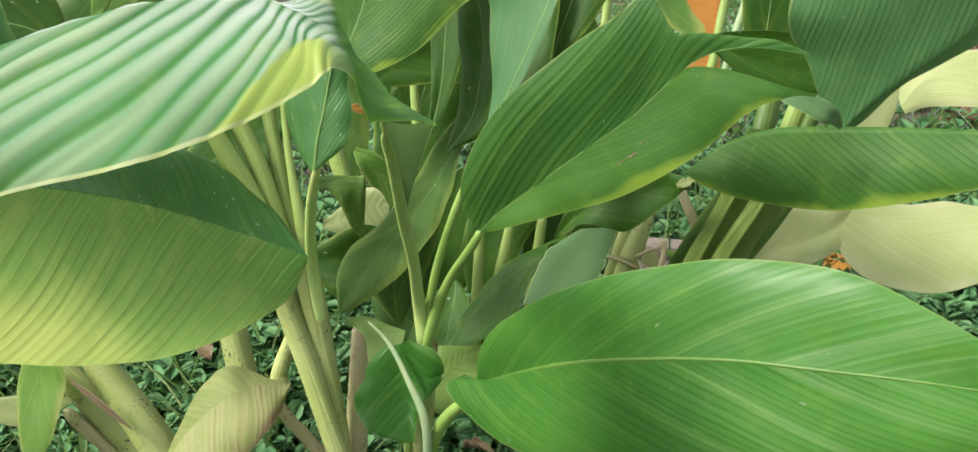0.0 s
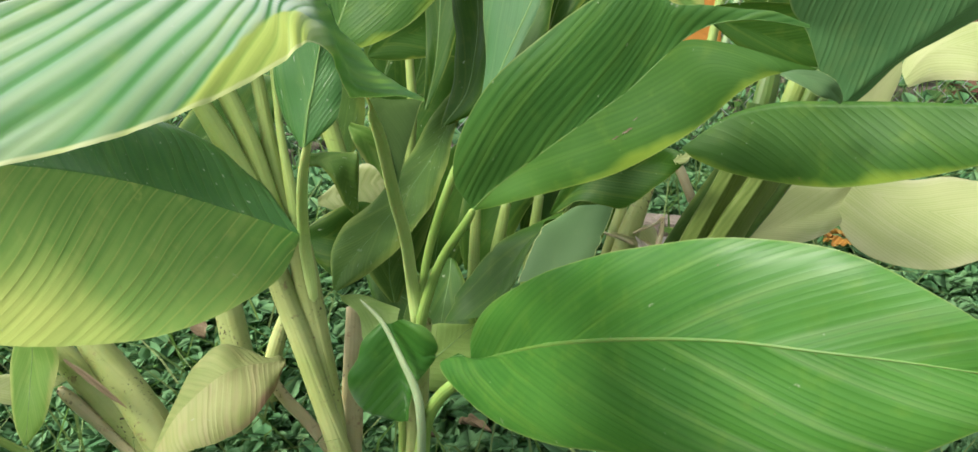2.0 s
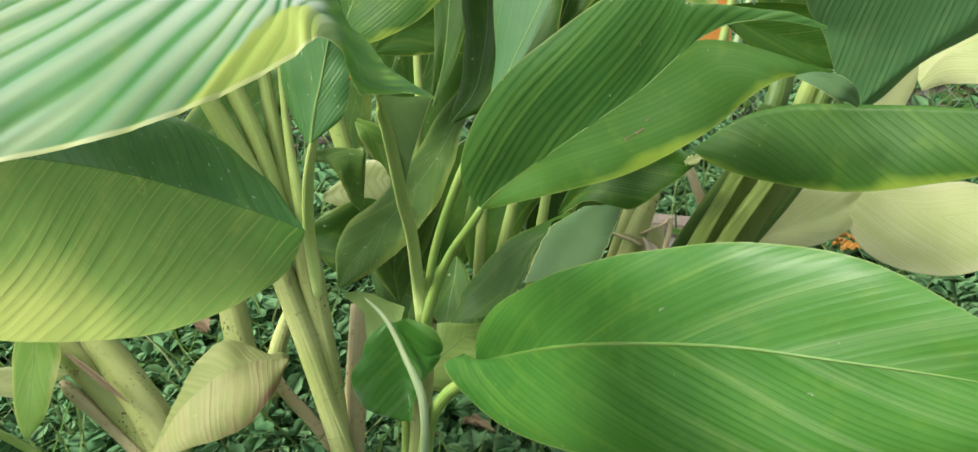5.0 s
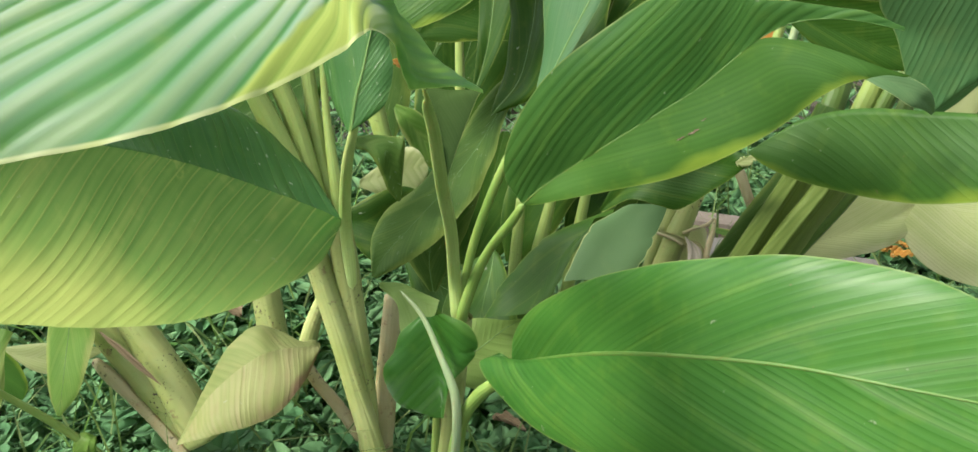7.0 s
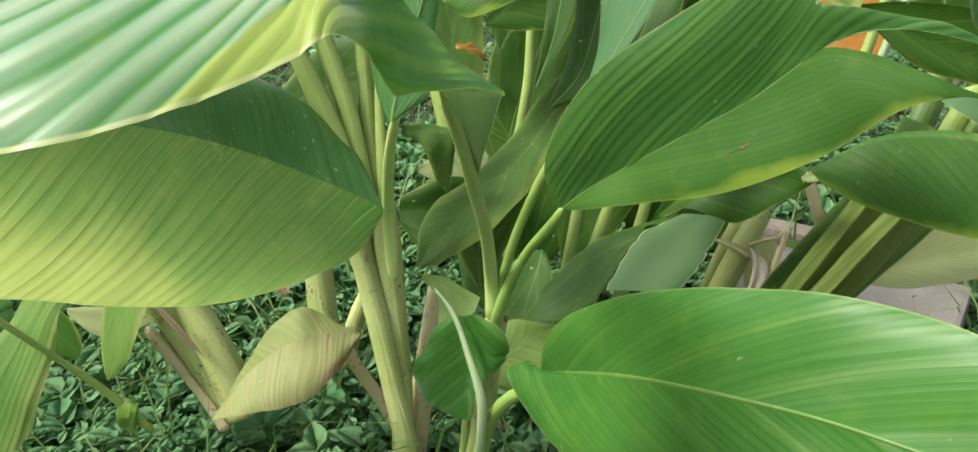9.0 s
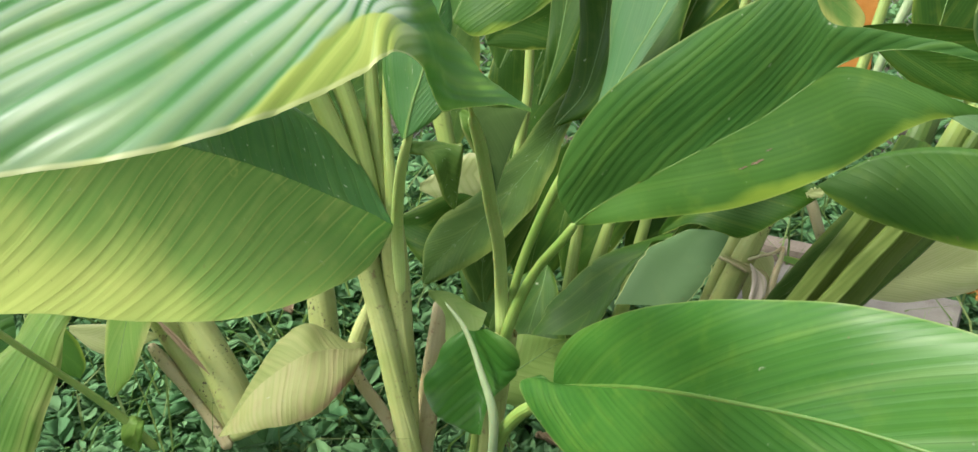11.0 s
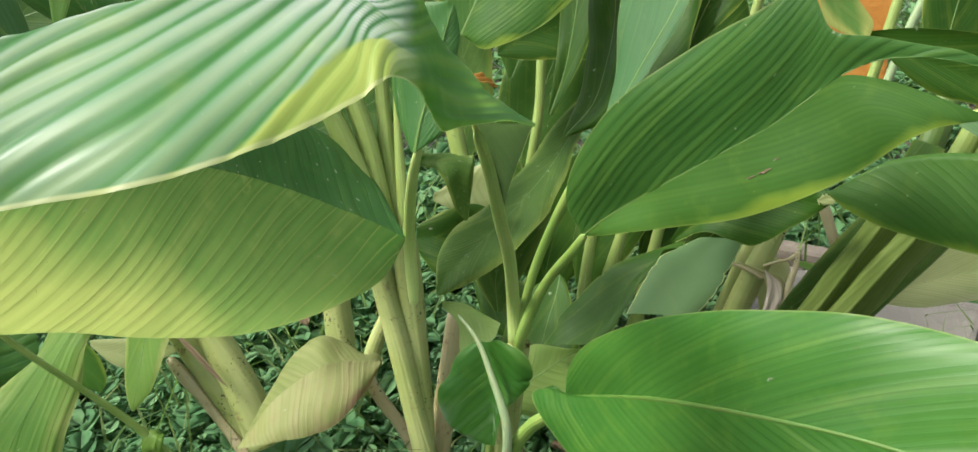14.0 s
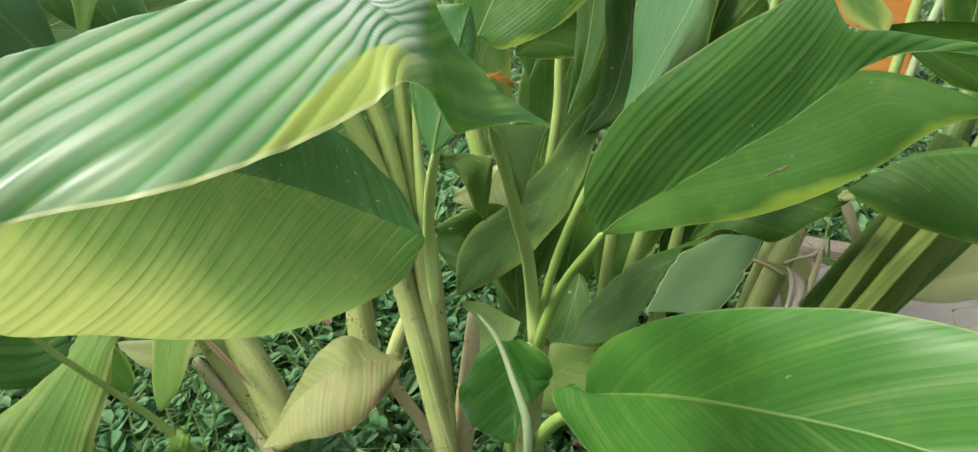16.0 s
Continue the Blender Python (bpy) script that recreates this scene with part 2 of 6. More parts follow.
def stalk_material(name, low, high, mark, marks=0.2):
    """Juicy stalk: fine ribs along its length, brown flecks and scars."""
    k = Nodes(name)
    vein = k.node("SeparateXYZ", Vector=k.node("UVMap", uv_map="vein").outputs[0])
    ribs = k.math("MULTIPLY_ADD", k.math("SINE", k.math("MULTIPLY", vein.outputs[0], 6.2832 * 14)), 0.5, 0.5)
    colour = k.mix(k.ramp(k.noise(14, 4), 0.35, 0.65), low, high)
    colour = k.mix(k.math("MULTIPLY", ribs, 0.1), colour, high)
    colour = k.mix(k.math("MULTIPLY", k.math("MULTIPLY", k.ramp(k.noise(260, 3), 0.60, 0.66), k.ramp(k.noise(22, 2), 0.52, 0.62)), min(1.0, 4 * marks)), colour, (0.03, 0.018, 0.012))
    colour = k.mix(k.math("MULTIPLY", k.ramp(k.noise(55, 5, 0.7), 0.66 - 0.2 * marks, 0.74 - 0.2 * marks), 0.75), colour, mark)
    skin = k.node("BsdfPrincipled", Base_Color=colour, Roughness=0.5, Specular_IOR_Level=0.28, Normal=k.bump(k.math("ADD", k.math("MULTIPLY", ribs, 0.3), k.noise(90, 3)), 0.0005), Subsurface_Weight=0.08, Subsurface_Scale=0.01)
    return k.out(skin.outputs[0])


STALK = stalk_material("stalk_green", (0.125, 0.19, 0.04), (0.185, 0.25, 0.062), (0.16, 0.165, 0.055), 0.08)
STALK_LIGHT = stalk_material("stalk_light", (0.114, 0.198, 0.036), (0.174, 0.258, 0.06), (0.156, 0.204, 0.06), 0.02)
# paler copy of stalk_light, making up for light lost under the near leaf
STALK_BRIGHT = stalk_material("stalk_bright", (0.24, 0.34, 0.09), (0.32, 0.40, 0.14), (0.25, 0.30, 0.09), 0.04)
STALK_PALE = stalk_material("stalk_pale", (0.144, 0.216, 0.096), (0.216, 0.276, 0.144), (0.18, 0.204, 0.096), 0.02)
RIB = stalk_material("midrib", (0.05, 0.112, 0.017), (0.068, 0.135, 0.026), (0.056, 0.118, 0.02), 0.0)
STALK_DARK = stalk_material("stalk_dark", (0.045, 0.09, 0.017), (0.084, 0.138, 0.03), (0.12, 0.12, 0.048), 0.1)
SCAR = stalk_material("scar", (0.054, 0.036, 0.018), (0.12, 0.09, 0.048), (0.024, 0.018, 0.012), 0.3)
STEM = stalk_material("stem", (0.192, 0.234, 0.069), (0.27, 0.3, 0.114), (0.144, 0.102, 0.054), 0.26)
STEM_DRY = stalk_material("stem_dry", (0.264, 0.24, 0.114), (0.348, 0.306, 0.18), (0.168, 0.096, 0.06), 0.3)


# ---- building ----
def part(name, mesh, material, parent, label=""):
    mesh.materials.append(material)
    ob = new(name, mesh)
    ob.parent = parent
    return tagged(ob, label)


def smooth_rows(rows, n):
    """Rows of numbers carried smoothly to n rows, evenly along their length."""
    rows = np.array(rows, float)
    gaps = np.linalg.norm(np.diff(rows[:, :3], axis=0), axis=1) ** 0.75 + 1e-6
    at = np.concatenate([[0], np.cumsum(gaps)])
    slope = np.gradient(rows, at, axis=0)
    t = np.linspace(0, at[-1], n)
    i = np.clip(np.searchsorted(at, t, side="right") - 1, 0, len(at) - 2)
    h = (at[i + 1] - at[i])[:, None]
    s = ((t - at[i])[:, None]) / h
    return ((2 * s**3 - 3 * s**2 + 1) * rows[i] + (s**3 - 2 * s**2 + s) * h * slope[i]
            + (-2 * s**3 + 3 * s**2) * rows[i + 1] + (s**3 - s**2) * h * slope[i + 1])


def grid_mesh(name, points, layers):
    """A sheet from an array of points (rows, columns, 3) with named UV layers (rows, columns, 2)."""
    n, m = points.shape[:2]
    idx = np.arange(n * m).reshape(n, m)
    faces = np.stack([idx[:-1, :-1], idx[1:, :-1], idx[1:, 1:], idx[:-1, 1:]], -1).reshape(-1, 4)
    mesh = bpy.data.meshes.new(name)
    mesh.from_pydata(points.reshape(-1, 3).tolist(), [], faces.tolist())
    for key, uv in layers.items():
        layer = mesh.uv_layers.new(name=key)
        layer.data.foreach_set("uv", uv.reshape(-1, 2)[faces.ravel()].ravel())
    mesh.polygons.foreach_set("use_smooth", np.ones(len(faces), bool))
    mesh.update()
    return mesh


seeded = np.random.default_rng(7)


def tube_mesh(name, rows, sides=14, flat=1.0, n=40):
    """A tapered stalk along rows of x, y, z, radius."""
    rows = smooth_rows(rows, n)
    c, r = rows[:, :3], np.maximum(rows[:, 3], 0.0003)
    along = np.gradient(c, axis=0)
    along /= np.linalg.norm(along, axis=1)[:, None] + 1e-9
    one = np.cross(along, (0.2, 1.0, 0.1))
    one /= np.linalg.norm(one, axis=1)[:, None]
    two = np.cross(along, one)
    a = np.linspace(0, 2 * math.pi, sides + 1)
    wob = 1 + 0.05 * np.sin(3 * a[None, :] + np.linspace(0, 2, n)[:, None])
    r[0], r[-1] = 0.02 * r[0], 0.02 * r[-1]  # closed, rounded ends
    p = c[:, None] + (r[:, None] * wob)[..., None] * (np.cos(a)[None, :, None] * one[:, None] + flat * np.sin(a)[None, :, None] * two[:, None])
    run = np.concatenate([[0], np.cumsum(np.linalg.norm(np.diff(c, axis=0), axis=1))])
    uv = np.stack(np.broadcast_arrays((a / (2 * math.pi))[None, :], run[:, None]), -1)
    return grid_mesh(name, p, {"vein": uv})


def stalk(shoot, name, material, rows):
    """A petiole or stem; a stem is wrapped in a leaf sheath with a free edge."""
    ob = part(name, tube_mesh(name, rows), material, shoot)
    if name == "stem":
        r = smooth_rows(rows, 40)[: seeded.integers(26, 36)]
        c, rad = r[:, :3], r[:, 3]
        along = np.gradient(c, axis=0)
        along /= np.linalg.norm(along, axis=1)[:, None]
        one = np.cross(along, (0.2, 1.0, 0.1))
        one /= np.linalg.norm(one, axis=1)[:, None]
        two = np.cross(along, one)
        a = np.linspace(0, 1, 16)
        start = seeded.uniform(-2.6, -1.2)
        turn = start + (2.6 - 1.0 * np.linspace(0, 1, len(r))[:, None] ** 2) * a[None, :]
        size = rad[:, None] * (1.075 + 0.03 * np.sin(a * math.pi)[None, :] - 0.09 * (np.abs(a - 0.5) > 0.49)[None, :])
        p = c[:, None] + size[..., None] * (np.cos(turn)[..., None] * one[:, None] + np.sin(turn)[..., None] * two[:, None])
        run = np.concatenate([[0], np.cumsum(np.linalg.norm(np.diff(c, axis=0), axis=1))])
        uv = np.stack(np.broadcast_arrays((a * 0.4 + 0.1)[None, :], run[:, None]), -1)
        part("sheath", grid_mesh("sheath", p, {"vein": uv}), material, ob, "wrapping leaf sheath")
        part("edge", tube_mesh("edge", [(*q, 0.0007) for q in p[::6, 0]], 6), SCAR, ob, "dry brown edge of the sheath")
    return ob


def leaf(shoot, material, shape, rows, label, n=72, half=13):
    """A blade from its spine and the ways to both margins. bulge: how far each half arches; pleat: depth of its pleats;
    angle: degrees between veins and spine; rib: millimetres across the midrib at its foot."""
    r = smooth_rows([(*m, *a, *b) for m, a, b in rows], n)
    spine, sides = r[:, :3], [r[:, 3:6], r[:, 6:9]]
    if shape.get("ragged"):  # bitten and torn margins
        for i in (0, 1):
            bite = 2.5 * np.interp(np.arange(n), np.arange(0, n + 5, 5), seeded.uniform(0, 1, len(np.arange(0, n + 5, 5)))) ** 4 + 0.25 * seeded.uniform(0, 1, n)
            sides[i] = sides[i] * (1 - shape["ragged"] * bite)[:, None]
    run = np.concatenate([[0], np.cumsum(np.linalg.norm(np.diff(spine, axis=0), axis=1))])
    along = np.gradient(spine, axis=0)
    along /= np.linalg.norm(along, axis=1)[:, None] + 1e-9
    gap = shape.get("gap", 0.008)
    apart = gap * math.sin(radians(shape["angle"]))
    cot = 1 / math.tan(radians(shape["angle"]))
    phase, wave = seeded.uniform(0, 6.28), seeded.uniform(0.6, 1.2)
    columns, veins, spans = [], [], []
    v = np.linspace(0, 1, half)
    both = ((-1, sides[0]), (1, sides[1]))
    only = shape.get("only")
    for sign, edge in both:
        wide = np.linalg.norm(edge, axis=1)
        out = np.cross(along, edge) * sign
        out /= np.linalg.norm(out, axis=1)[:, None] + 1e-9
        out *= -1 if out[:, 2].mean() < 0 else 1
        arch = shape["bulge"] * wide[:, None] * (6.75 * v * v * (1 - v))[None, :]
        ripple = 0.0022 * wave * shape.get("ripple", 1) * (v**2)[None, :] * np.sin(run[:, None] * 95 + phase + sign) * np.clip(wide / 0.05, 0, 1)[:, None]
        p = spine[:, None] + edge[:, None] * v[None, :, None] + out[:, None] * (arch + ripple)[..., None]
        dist = wide[:, None] * v[None, :]
        q = run[:, None] - cot * dist
        if "parallel" in shape:  # veins that follow the second margin and run out over it at a slant
            low = np.linalg.norm(sides[1], axis=1)[:, None]
            slant = shape["parallel"] * 0.02 * np.log1p(np.exp((run[:, None] - 0.15) / 0.02))
            q = (low + dist if sign < 0 else low - dist) + slant
            if "foot" in shape:  # near the foot they lie level, one above the other
                level, at, lead = shape["foot"]
                w = np.clip((run[:, None] - 0.115) / 0.06, 0, 1)
                w = w * w * (3 - 2 * w)
                q = w * (q + lead) + (1 - w) * (p @ np.array(level) - at)
        if shape.get("relief"):
            q = q + gap * (0.12 * np.sin(run[:, None] * 23 + v[None, :]) + 0.3 * np.sin(q / gap * 0.83 + 1.3) + 0.05 * np.sin(run[:, None] * 83 + q / gap * 1.7))
        columns.append(p), veins.append(np.stack([q / gap, dist], -1))
        spans.append(np.stack(np.broadcast_arrays((run / run[-1])[:, None], v[None, :]), -1))
    if only:
        join = lambda two: two[0] if only == "a" else two[1]
    else:
        join = lambda two: np.concatenate([two[0][:, :0:-1], two[1]], 1)
    uv = join(veins)
    sheet = join(columns)
    if shape.get("relief"):  # rounded ridges and narrow grooves, each of its own depth
        du, dv = np.gradient(sheet, axis=0), np.gradient(sheet, axis=1)
        lift = np.cross(du, dv)
        lift /= np.linalg.norm(lift, axis=2)[..., None] + 1e-12
        ridge = np.floor(uv[..., 0])
        deep = 0.55 + 0.45 * np.sin(ridge * 12.9898) * np.cos(ridge * 4.1414)
        fade = np.clip(np.minimum(np.arange(n), np.arange(n)[::-1]) / (0.06 * n), 0, 1)[:, None]
        if "calm" in shape:  # shallower over the bend near its foot
            fade = fade * np.interp(np.arange(n) / n, (shape["calm"] - 0.1, shape["calm"], shape["calm"] + 0.15), (1.3, 0.25, 1))[:, None]
        rise = np.abs(np.sin(uv[..., 0] * math.pi)) ** 0.7 * deep - 0.38 + 0.1 * np.sin(uv[..., 0] * 19.0)
        sheet = sheet + lift * (shape["relief"] * 0.001 * fade * rise)[..., None]
    mesh = grid_mesh("leaf", sheet, {"vein": uv, "span": join(spans)})
    depth = mesh.attributes.new("pleat", "FLOAT", "POINT")
    depth.data.foreach_set("value", np.full(len(mesh.vertices), shape["pleat"] * apart / 0.006))
    ob = part("leaf", mesh, material, shoot, label)
    if "mat_a" in shape:  # first half has its own colour: wilting on one leaf, painted shade on another
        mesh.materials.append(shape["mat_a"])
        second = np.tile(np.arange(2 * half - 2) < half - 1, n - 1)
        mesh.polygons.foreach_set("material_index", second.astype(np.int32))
    for u, v0, size in shape.get("scars", ()):
        i, j = int(u * (n - 1)), int(v0 * (sheet.shape[1] - 1))
        along_u, along_v = sheet[i + 1, j] - sheet[i, j], sheet[i, j + 1] - sheet[i, j]
        along_u /= np.linalg.norm(along_u)
        along_v /= np.linalg.norm(along_v)
        lift = np.cross(along_u, along_v)
        lift *= 0.0007 if lift[2] > 0 else -0.0007
        turn = np.linspace(0, 2 * math.pi, 12)
        rim = size * 0.5 * np.cos(turn)[:, None] * along_u + size * (0.08 + 0.06 * np.sin(5 * turn))[:, None] * np.sin(turn)[:, None] * along_v
        patch = np.stack([sheet[i, j] + lift + rim * f for f in (0.02, 0.6, 1.0)], 0)
        part("scar", grid_mesh("scar", patch, {"vein": patch[:, :, :2]}), SCAR, ob, "brown dried scar")
    if shape["rib"]:
        wide = shape["rib"] * 0.0005 * np.linspace(1, 0.2, n)
        over = sides[1] - sides[0]
        over -= along * np.sum(over * along, 1)[:, None]
        over /= np.linalg.norm(over, axis=1)[:, None] + 1e-9
        over[0], over[-1] = over[1], over[-2]
        up = np.cross(along, over)
        turn = np.linspace(0, 2 * math.pi, 9)
        ring = spine[:, None] + wide[:, None, None] * (np.cos(turn)[None, :, None] * over[:, None] + 0.25 * np.sin(turn)[None, :, None] * up[:, None])
        uv = np.stack(np.broadcast_arrays((turn / 40)[None, :], run[:, None]), -1)
        part("midrib", grid_mesh("midrib", ring, {"vein": uv}), RIB, ob, "pale midrib")
    return ob


shoots = {}
for key, words in (
    ("left", "tall turmeric shoot with broad arching green leaves"),
    ("front", "turmeric shoot with broad glossy leaves low in front"),
    ("mid", "slender turmeric shoot with three forking petioles"),
    ("right", "thick turmeric shoot leaning away with dark leaves"),
    ("right_back", "turmeric shoot with pale wilting yellow leaves"),
    ("back", "turmeric shoot with torn leaves and thin stalks in shade"),
    ("inner", "turmeric shoot with dark leaves in the middle of the clump"),
    ("deep", "shaded turmeric shoot at the back of the clump"),
    ("low_left", "leaning turmeric stems with hanging and withered leaves"),
):
    shoots[key] = tagged(new("turmeric_plant"), words, "plant", "clump of turmeric")

# ---- ground ----
soil = Nodes("soil")
tone = soil.mix(soil.ramp(soil.noise(9, 6, 0.65), 0.35, 0.7), (0.04, 0.032, 0.022), (0.10, 0.082, 0.055))
SOIL = soil.out(soil.node("BsdfPrincipled", Base_Color=tone, Roughness=0.95, Normal=soil.bump(soil.noise(40, 6, 0.7), 0.02)).outputs[0])
n = 121
gx, gy = np.meshgrid(np.sign(np.linspace(-1, 1, n)) * np.abs(np.linspace(-1, 1, n)) ** 3 * 400, 1 + np.sign(np.linspace(-1, 1, n)) * np.abs(np.linspace(-1, 1, n)) ** 3 * 400, indexing="ij")


def ground_height(x, y):
    rise = np.clip((y - 0.75) / 0.6, 0, 1)
    return 0.07 * rise * rise * (3 - 2 * rise) + 0.010 * np.sin(x * 7.1 + 1) * np.sin(y * 6.3) * np.exp(-(x * x + y * y) / 30)


ground = part("ground", grid_mesh("ground", np.stack([gx, gy, ground_height(gx, gy)], -1), {}), SOIL, None)
tagged(ground, "dark moist garden soil under low weeds", "ground", kind="structure")

stone = Nodes("concrete")
tone = stone.mix(stone.ramp(stone.noise(6, 6, 0.65), 0.35, 0.7), (0.102, 0.096, 0.081), (0.15, 0.142, 0.123))
tone = stone.mix(stone.math("MULTIPLY", stone.ramp(stone.noise(30, 5), 0.55, 0.75), 0.5), tone, (0.072, 0.06, 0.048))
CONCRETE = stone.out(stone.node("BsdfPrincipled", Base_Color=tone, Roughness=0.9, Normal=stone.bump(stone.noise(120, 5, 0.7), 0.003)).outputs[0])
stone = Nodes("mossy_kerb")
tone = stone.mix(stone.ramp(stone.noise(12, 6, 0.65), 0.35, 0.7), (0.084, 0.069, 0.051), (0.144, 0.12, 0.096))
KERB = stone.out(stone.node("BsdfPrincipled", Base_Color=tone, Roughness=0.9, Normal=stone.bump(stone.noise(90, 5, 0.7), 0.004)).outputs[0])


def block(name, size, material, parent, at, bevel=0.008, cuts=1):
    """A worn block with rounded edges."""
    bm = bmesh.new()
    bmesh.ops.create_cube(bm, size=1)
    bmesh.ops.scale(bm, vec=size, verts=bm.verts)
    bmesh.ops.bevel(bm, geom=bm.edges[:], offset=bevel, segments=2, affect="EDGES", profile=0.6)
    mesh = bpy.data.meshes.new(name)
    bm.to_mesh(mesh)
    bm.free()
    ob = part(name, mesh, material, parent)
    ob.matrix_basis = at
    return ob


path = block("pavement", (0.30, 0.30, 0.10), CONCRETE, None, pose(0.266, 0.997, 0.062, 0, 0, -25))
tagged(path, "weathered grey concrete path slab", "path", kind="structure")
kerb = block("kerb", (0.38, 0.045, 0.15), KERB, None, pose(0.264, 1.185, 0.06, 0, 0, -25), 0.01)
tagged(kerb, "brown stained concrete kerb along the path", "kerb", kind="structure")


# ---- low weeds ----
def weed_material(name, low, high):
    k = Nodes(name)
    rnd = k.node("NewGeometry").outputs["Random Per Island"]
    colour = k.mix(k.math("POWER", rnd, 1.3), low, high)
    skin = k.node("BsdfPrincipled", Base_Color=colour, Roughness=0.75, Specular_IOR_Level=0.25, Normal=k.bump(k.noise(220, 2), 0.001))
    return k.out(k.blend(0.45, skin, k.node("BsdfTranslucent", Color=k.mix(0.5, colour, (0.12, 0.24, 0.036)))))


WEED = weed_material("weed", (0.060, 0.165, 0.062), (0.15, 0.29, 0.125))
GRASS = weed_material("grass", (0.06, 0.12, 0.03), (0.18, 0.228, 0.084))

OUTLINE = [(0, 0), (0.34, 0.22), (0.44, 0.48), (0.28, 0.78), (0, 1)]  # half a small leaf: across, along


def weed_patch(name, count, area, material, size, height, label, rng, keep=None):
    """Many small leaves on short stems in whorls, one mesh."""
    verts, faces = [], []
    while count > 0:
        x, y = rng.uniform(area[0], area[1]), rng.uniform(area[2], area[3])
        rim = min(x - area[0], area[1] - x, y - area[2], area[3] - y)  # thins out towards its rim
        if rng.uniform() > rim / 0.35 or keep and not keep(x, y):
            continue
        count -= 1
        base = Vector((x, y, float(ground_height(x, y))))
        h = height * rng.uniform(0.15, 1.0)
        top = base + Vector((rng.normal(0, 0.3) * h, rng.normal(0, 0.3) * h, h))
        i = len(verts)
        verts += [base + Vector((0.0008, 0, 0)), base - Vector((0.0008, 0, 0)), top]
        faces.append((i, i + 1, i + 2))
        turn = rng.uniform(0, 6.28)
        for k in range(rng.integers(3, 6)):
            a, tilt, s = turn + k * 2.4, rng.uniform(-0.7, 0.9), size * rng.uniform(0.4, 1.35)
            m = Matrix.Translation(top - Vector((0, 0, rng.uniform(0, 0.35) * h))) @ Matrix.Rotation(a, 4, "Z") @ Matrix.Rotation(tilt, 4, "X")
            i = len(verts)
            fold = rng.uniform(0.1, 0.45)
            for w, l in OUTLINE:
                verts.append(m @ Vector((0, l * s, -0.15 * s * l * l)))
            for side in (-1, 1):
                for w, l in OUTLINE[1:-1]:
                    verts.append(m @ Vector((side * w * s, l * s, fold * w * s - 0.15 * s * l * l)))
            for side in (0, 3):
                j = i + 5 + side
                faces += [(i, i + 1, j), (i + 1, i + 2, j + 1, j), (i + 2, i + 3, j + 2, j + 1), (i + 3, i + 4, j + 2)]
    mesh = bpy.data.meshes.new(name)
    mesh.from_pydata([tuple(v) for v in verts], [], faces)
    mesh.polygons.foreach_set("use_smooth", np.ones(len(faces), bool))
    ob = part(name, mesh, material, None)
    return tagged(ob, label, "weeds", kind="stuff")


def off_path(x, y):
    c, s = math.cos(radians(-24)), math.sin(radians(-24))
    u, v = (x - 0.266) * c + (y - 0.997) * s, -(x - 0.266) * s + (y - 0.997) * c
    return not (-0.16 < u < 0.155 and -0.16 < v < 0.24)




def outside(x, y):
    return not (-1.2 < x < 1.3 and 0.45 < y < 1.75)


rng = np.random.default_rng(3)
weed_patch("ground_cover", 24000, (-1.4, 1.5, 0.3, 1.9), WEED, 0.0165, 0.05, "low leafy green weeds covering the soil", rng, off_path)
weed_patch("ground_cover", 9000, (-1.3, 1.2, 0.4, 1.6), WEED, 0.013, 0.018, "smallest green weeds close to the soil", rng, off_path)
weed_patch("ground_cover", 4500, (-1.4, 1.5, 0.3, 1.9), WEED, 0.027, 0.07, "taller broad-leaved weeds among the low ones", rng, off_path)
weed_patch("ground_cover", 2600, (-2.4, 3.2, 1.8, 4.2), WEED, 0.045, 0.14, "tall leafy green weeds behind the fence", rng)
weed_patch("ground_cover", 15000, (-6.0, 6.0, -4.0, 6.5), WEED, 0.042, 0.10, "low leafy green weeds spread over the garden", rng, outside)


def grass_patch(count, area, label, rng):
    verts, faces = [], []
    for _ in range(count):
        x, y = rng.uniform(area[0], area[1]), rng.uniform(area[2], area[3])
        b = Vector((x, y, float(ground_height(x, y))))
        lean = Vector((rng.normal(0, 0.5), rng.normal(0, 0.5), 1)) * rng.uniform(0.05, 0.2)
        side = Vector((rng.normal(), rng.normal(), 0)).normalized() * 0.002
        droop = Vector((lean.x, lean.y, 0)) * 0.7
        i = len(verts)
        verts += [b - side, b + side, b + lean * 0.6 + side * 0.8, b + lean * 0.6 - side * 0.8, b + lean + droop]
        faces += [(i, i + 1, i + 2, i + 3), (i + 3, i + 2, i + 4)]
    mesh = bpy.data.meshes.new("grass")
    mesh.from_pydata([tuple(v) for v in verts], [], faces)
    return tagged(part("grass", mesh, GRASS, None), label, "grass", kind="stuff")


grass_patch(20000, (-6, 6, 1.6, 6.5), "pale green grass behind the wire fence", rng)
grass_patch(1500, (-1.3, 1.3, 0.45, 1.5), "thin grass blades and dry straw among the weeds", rng)

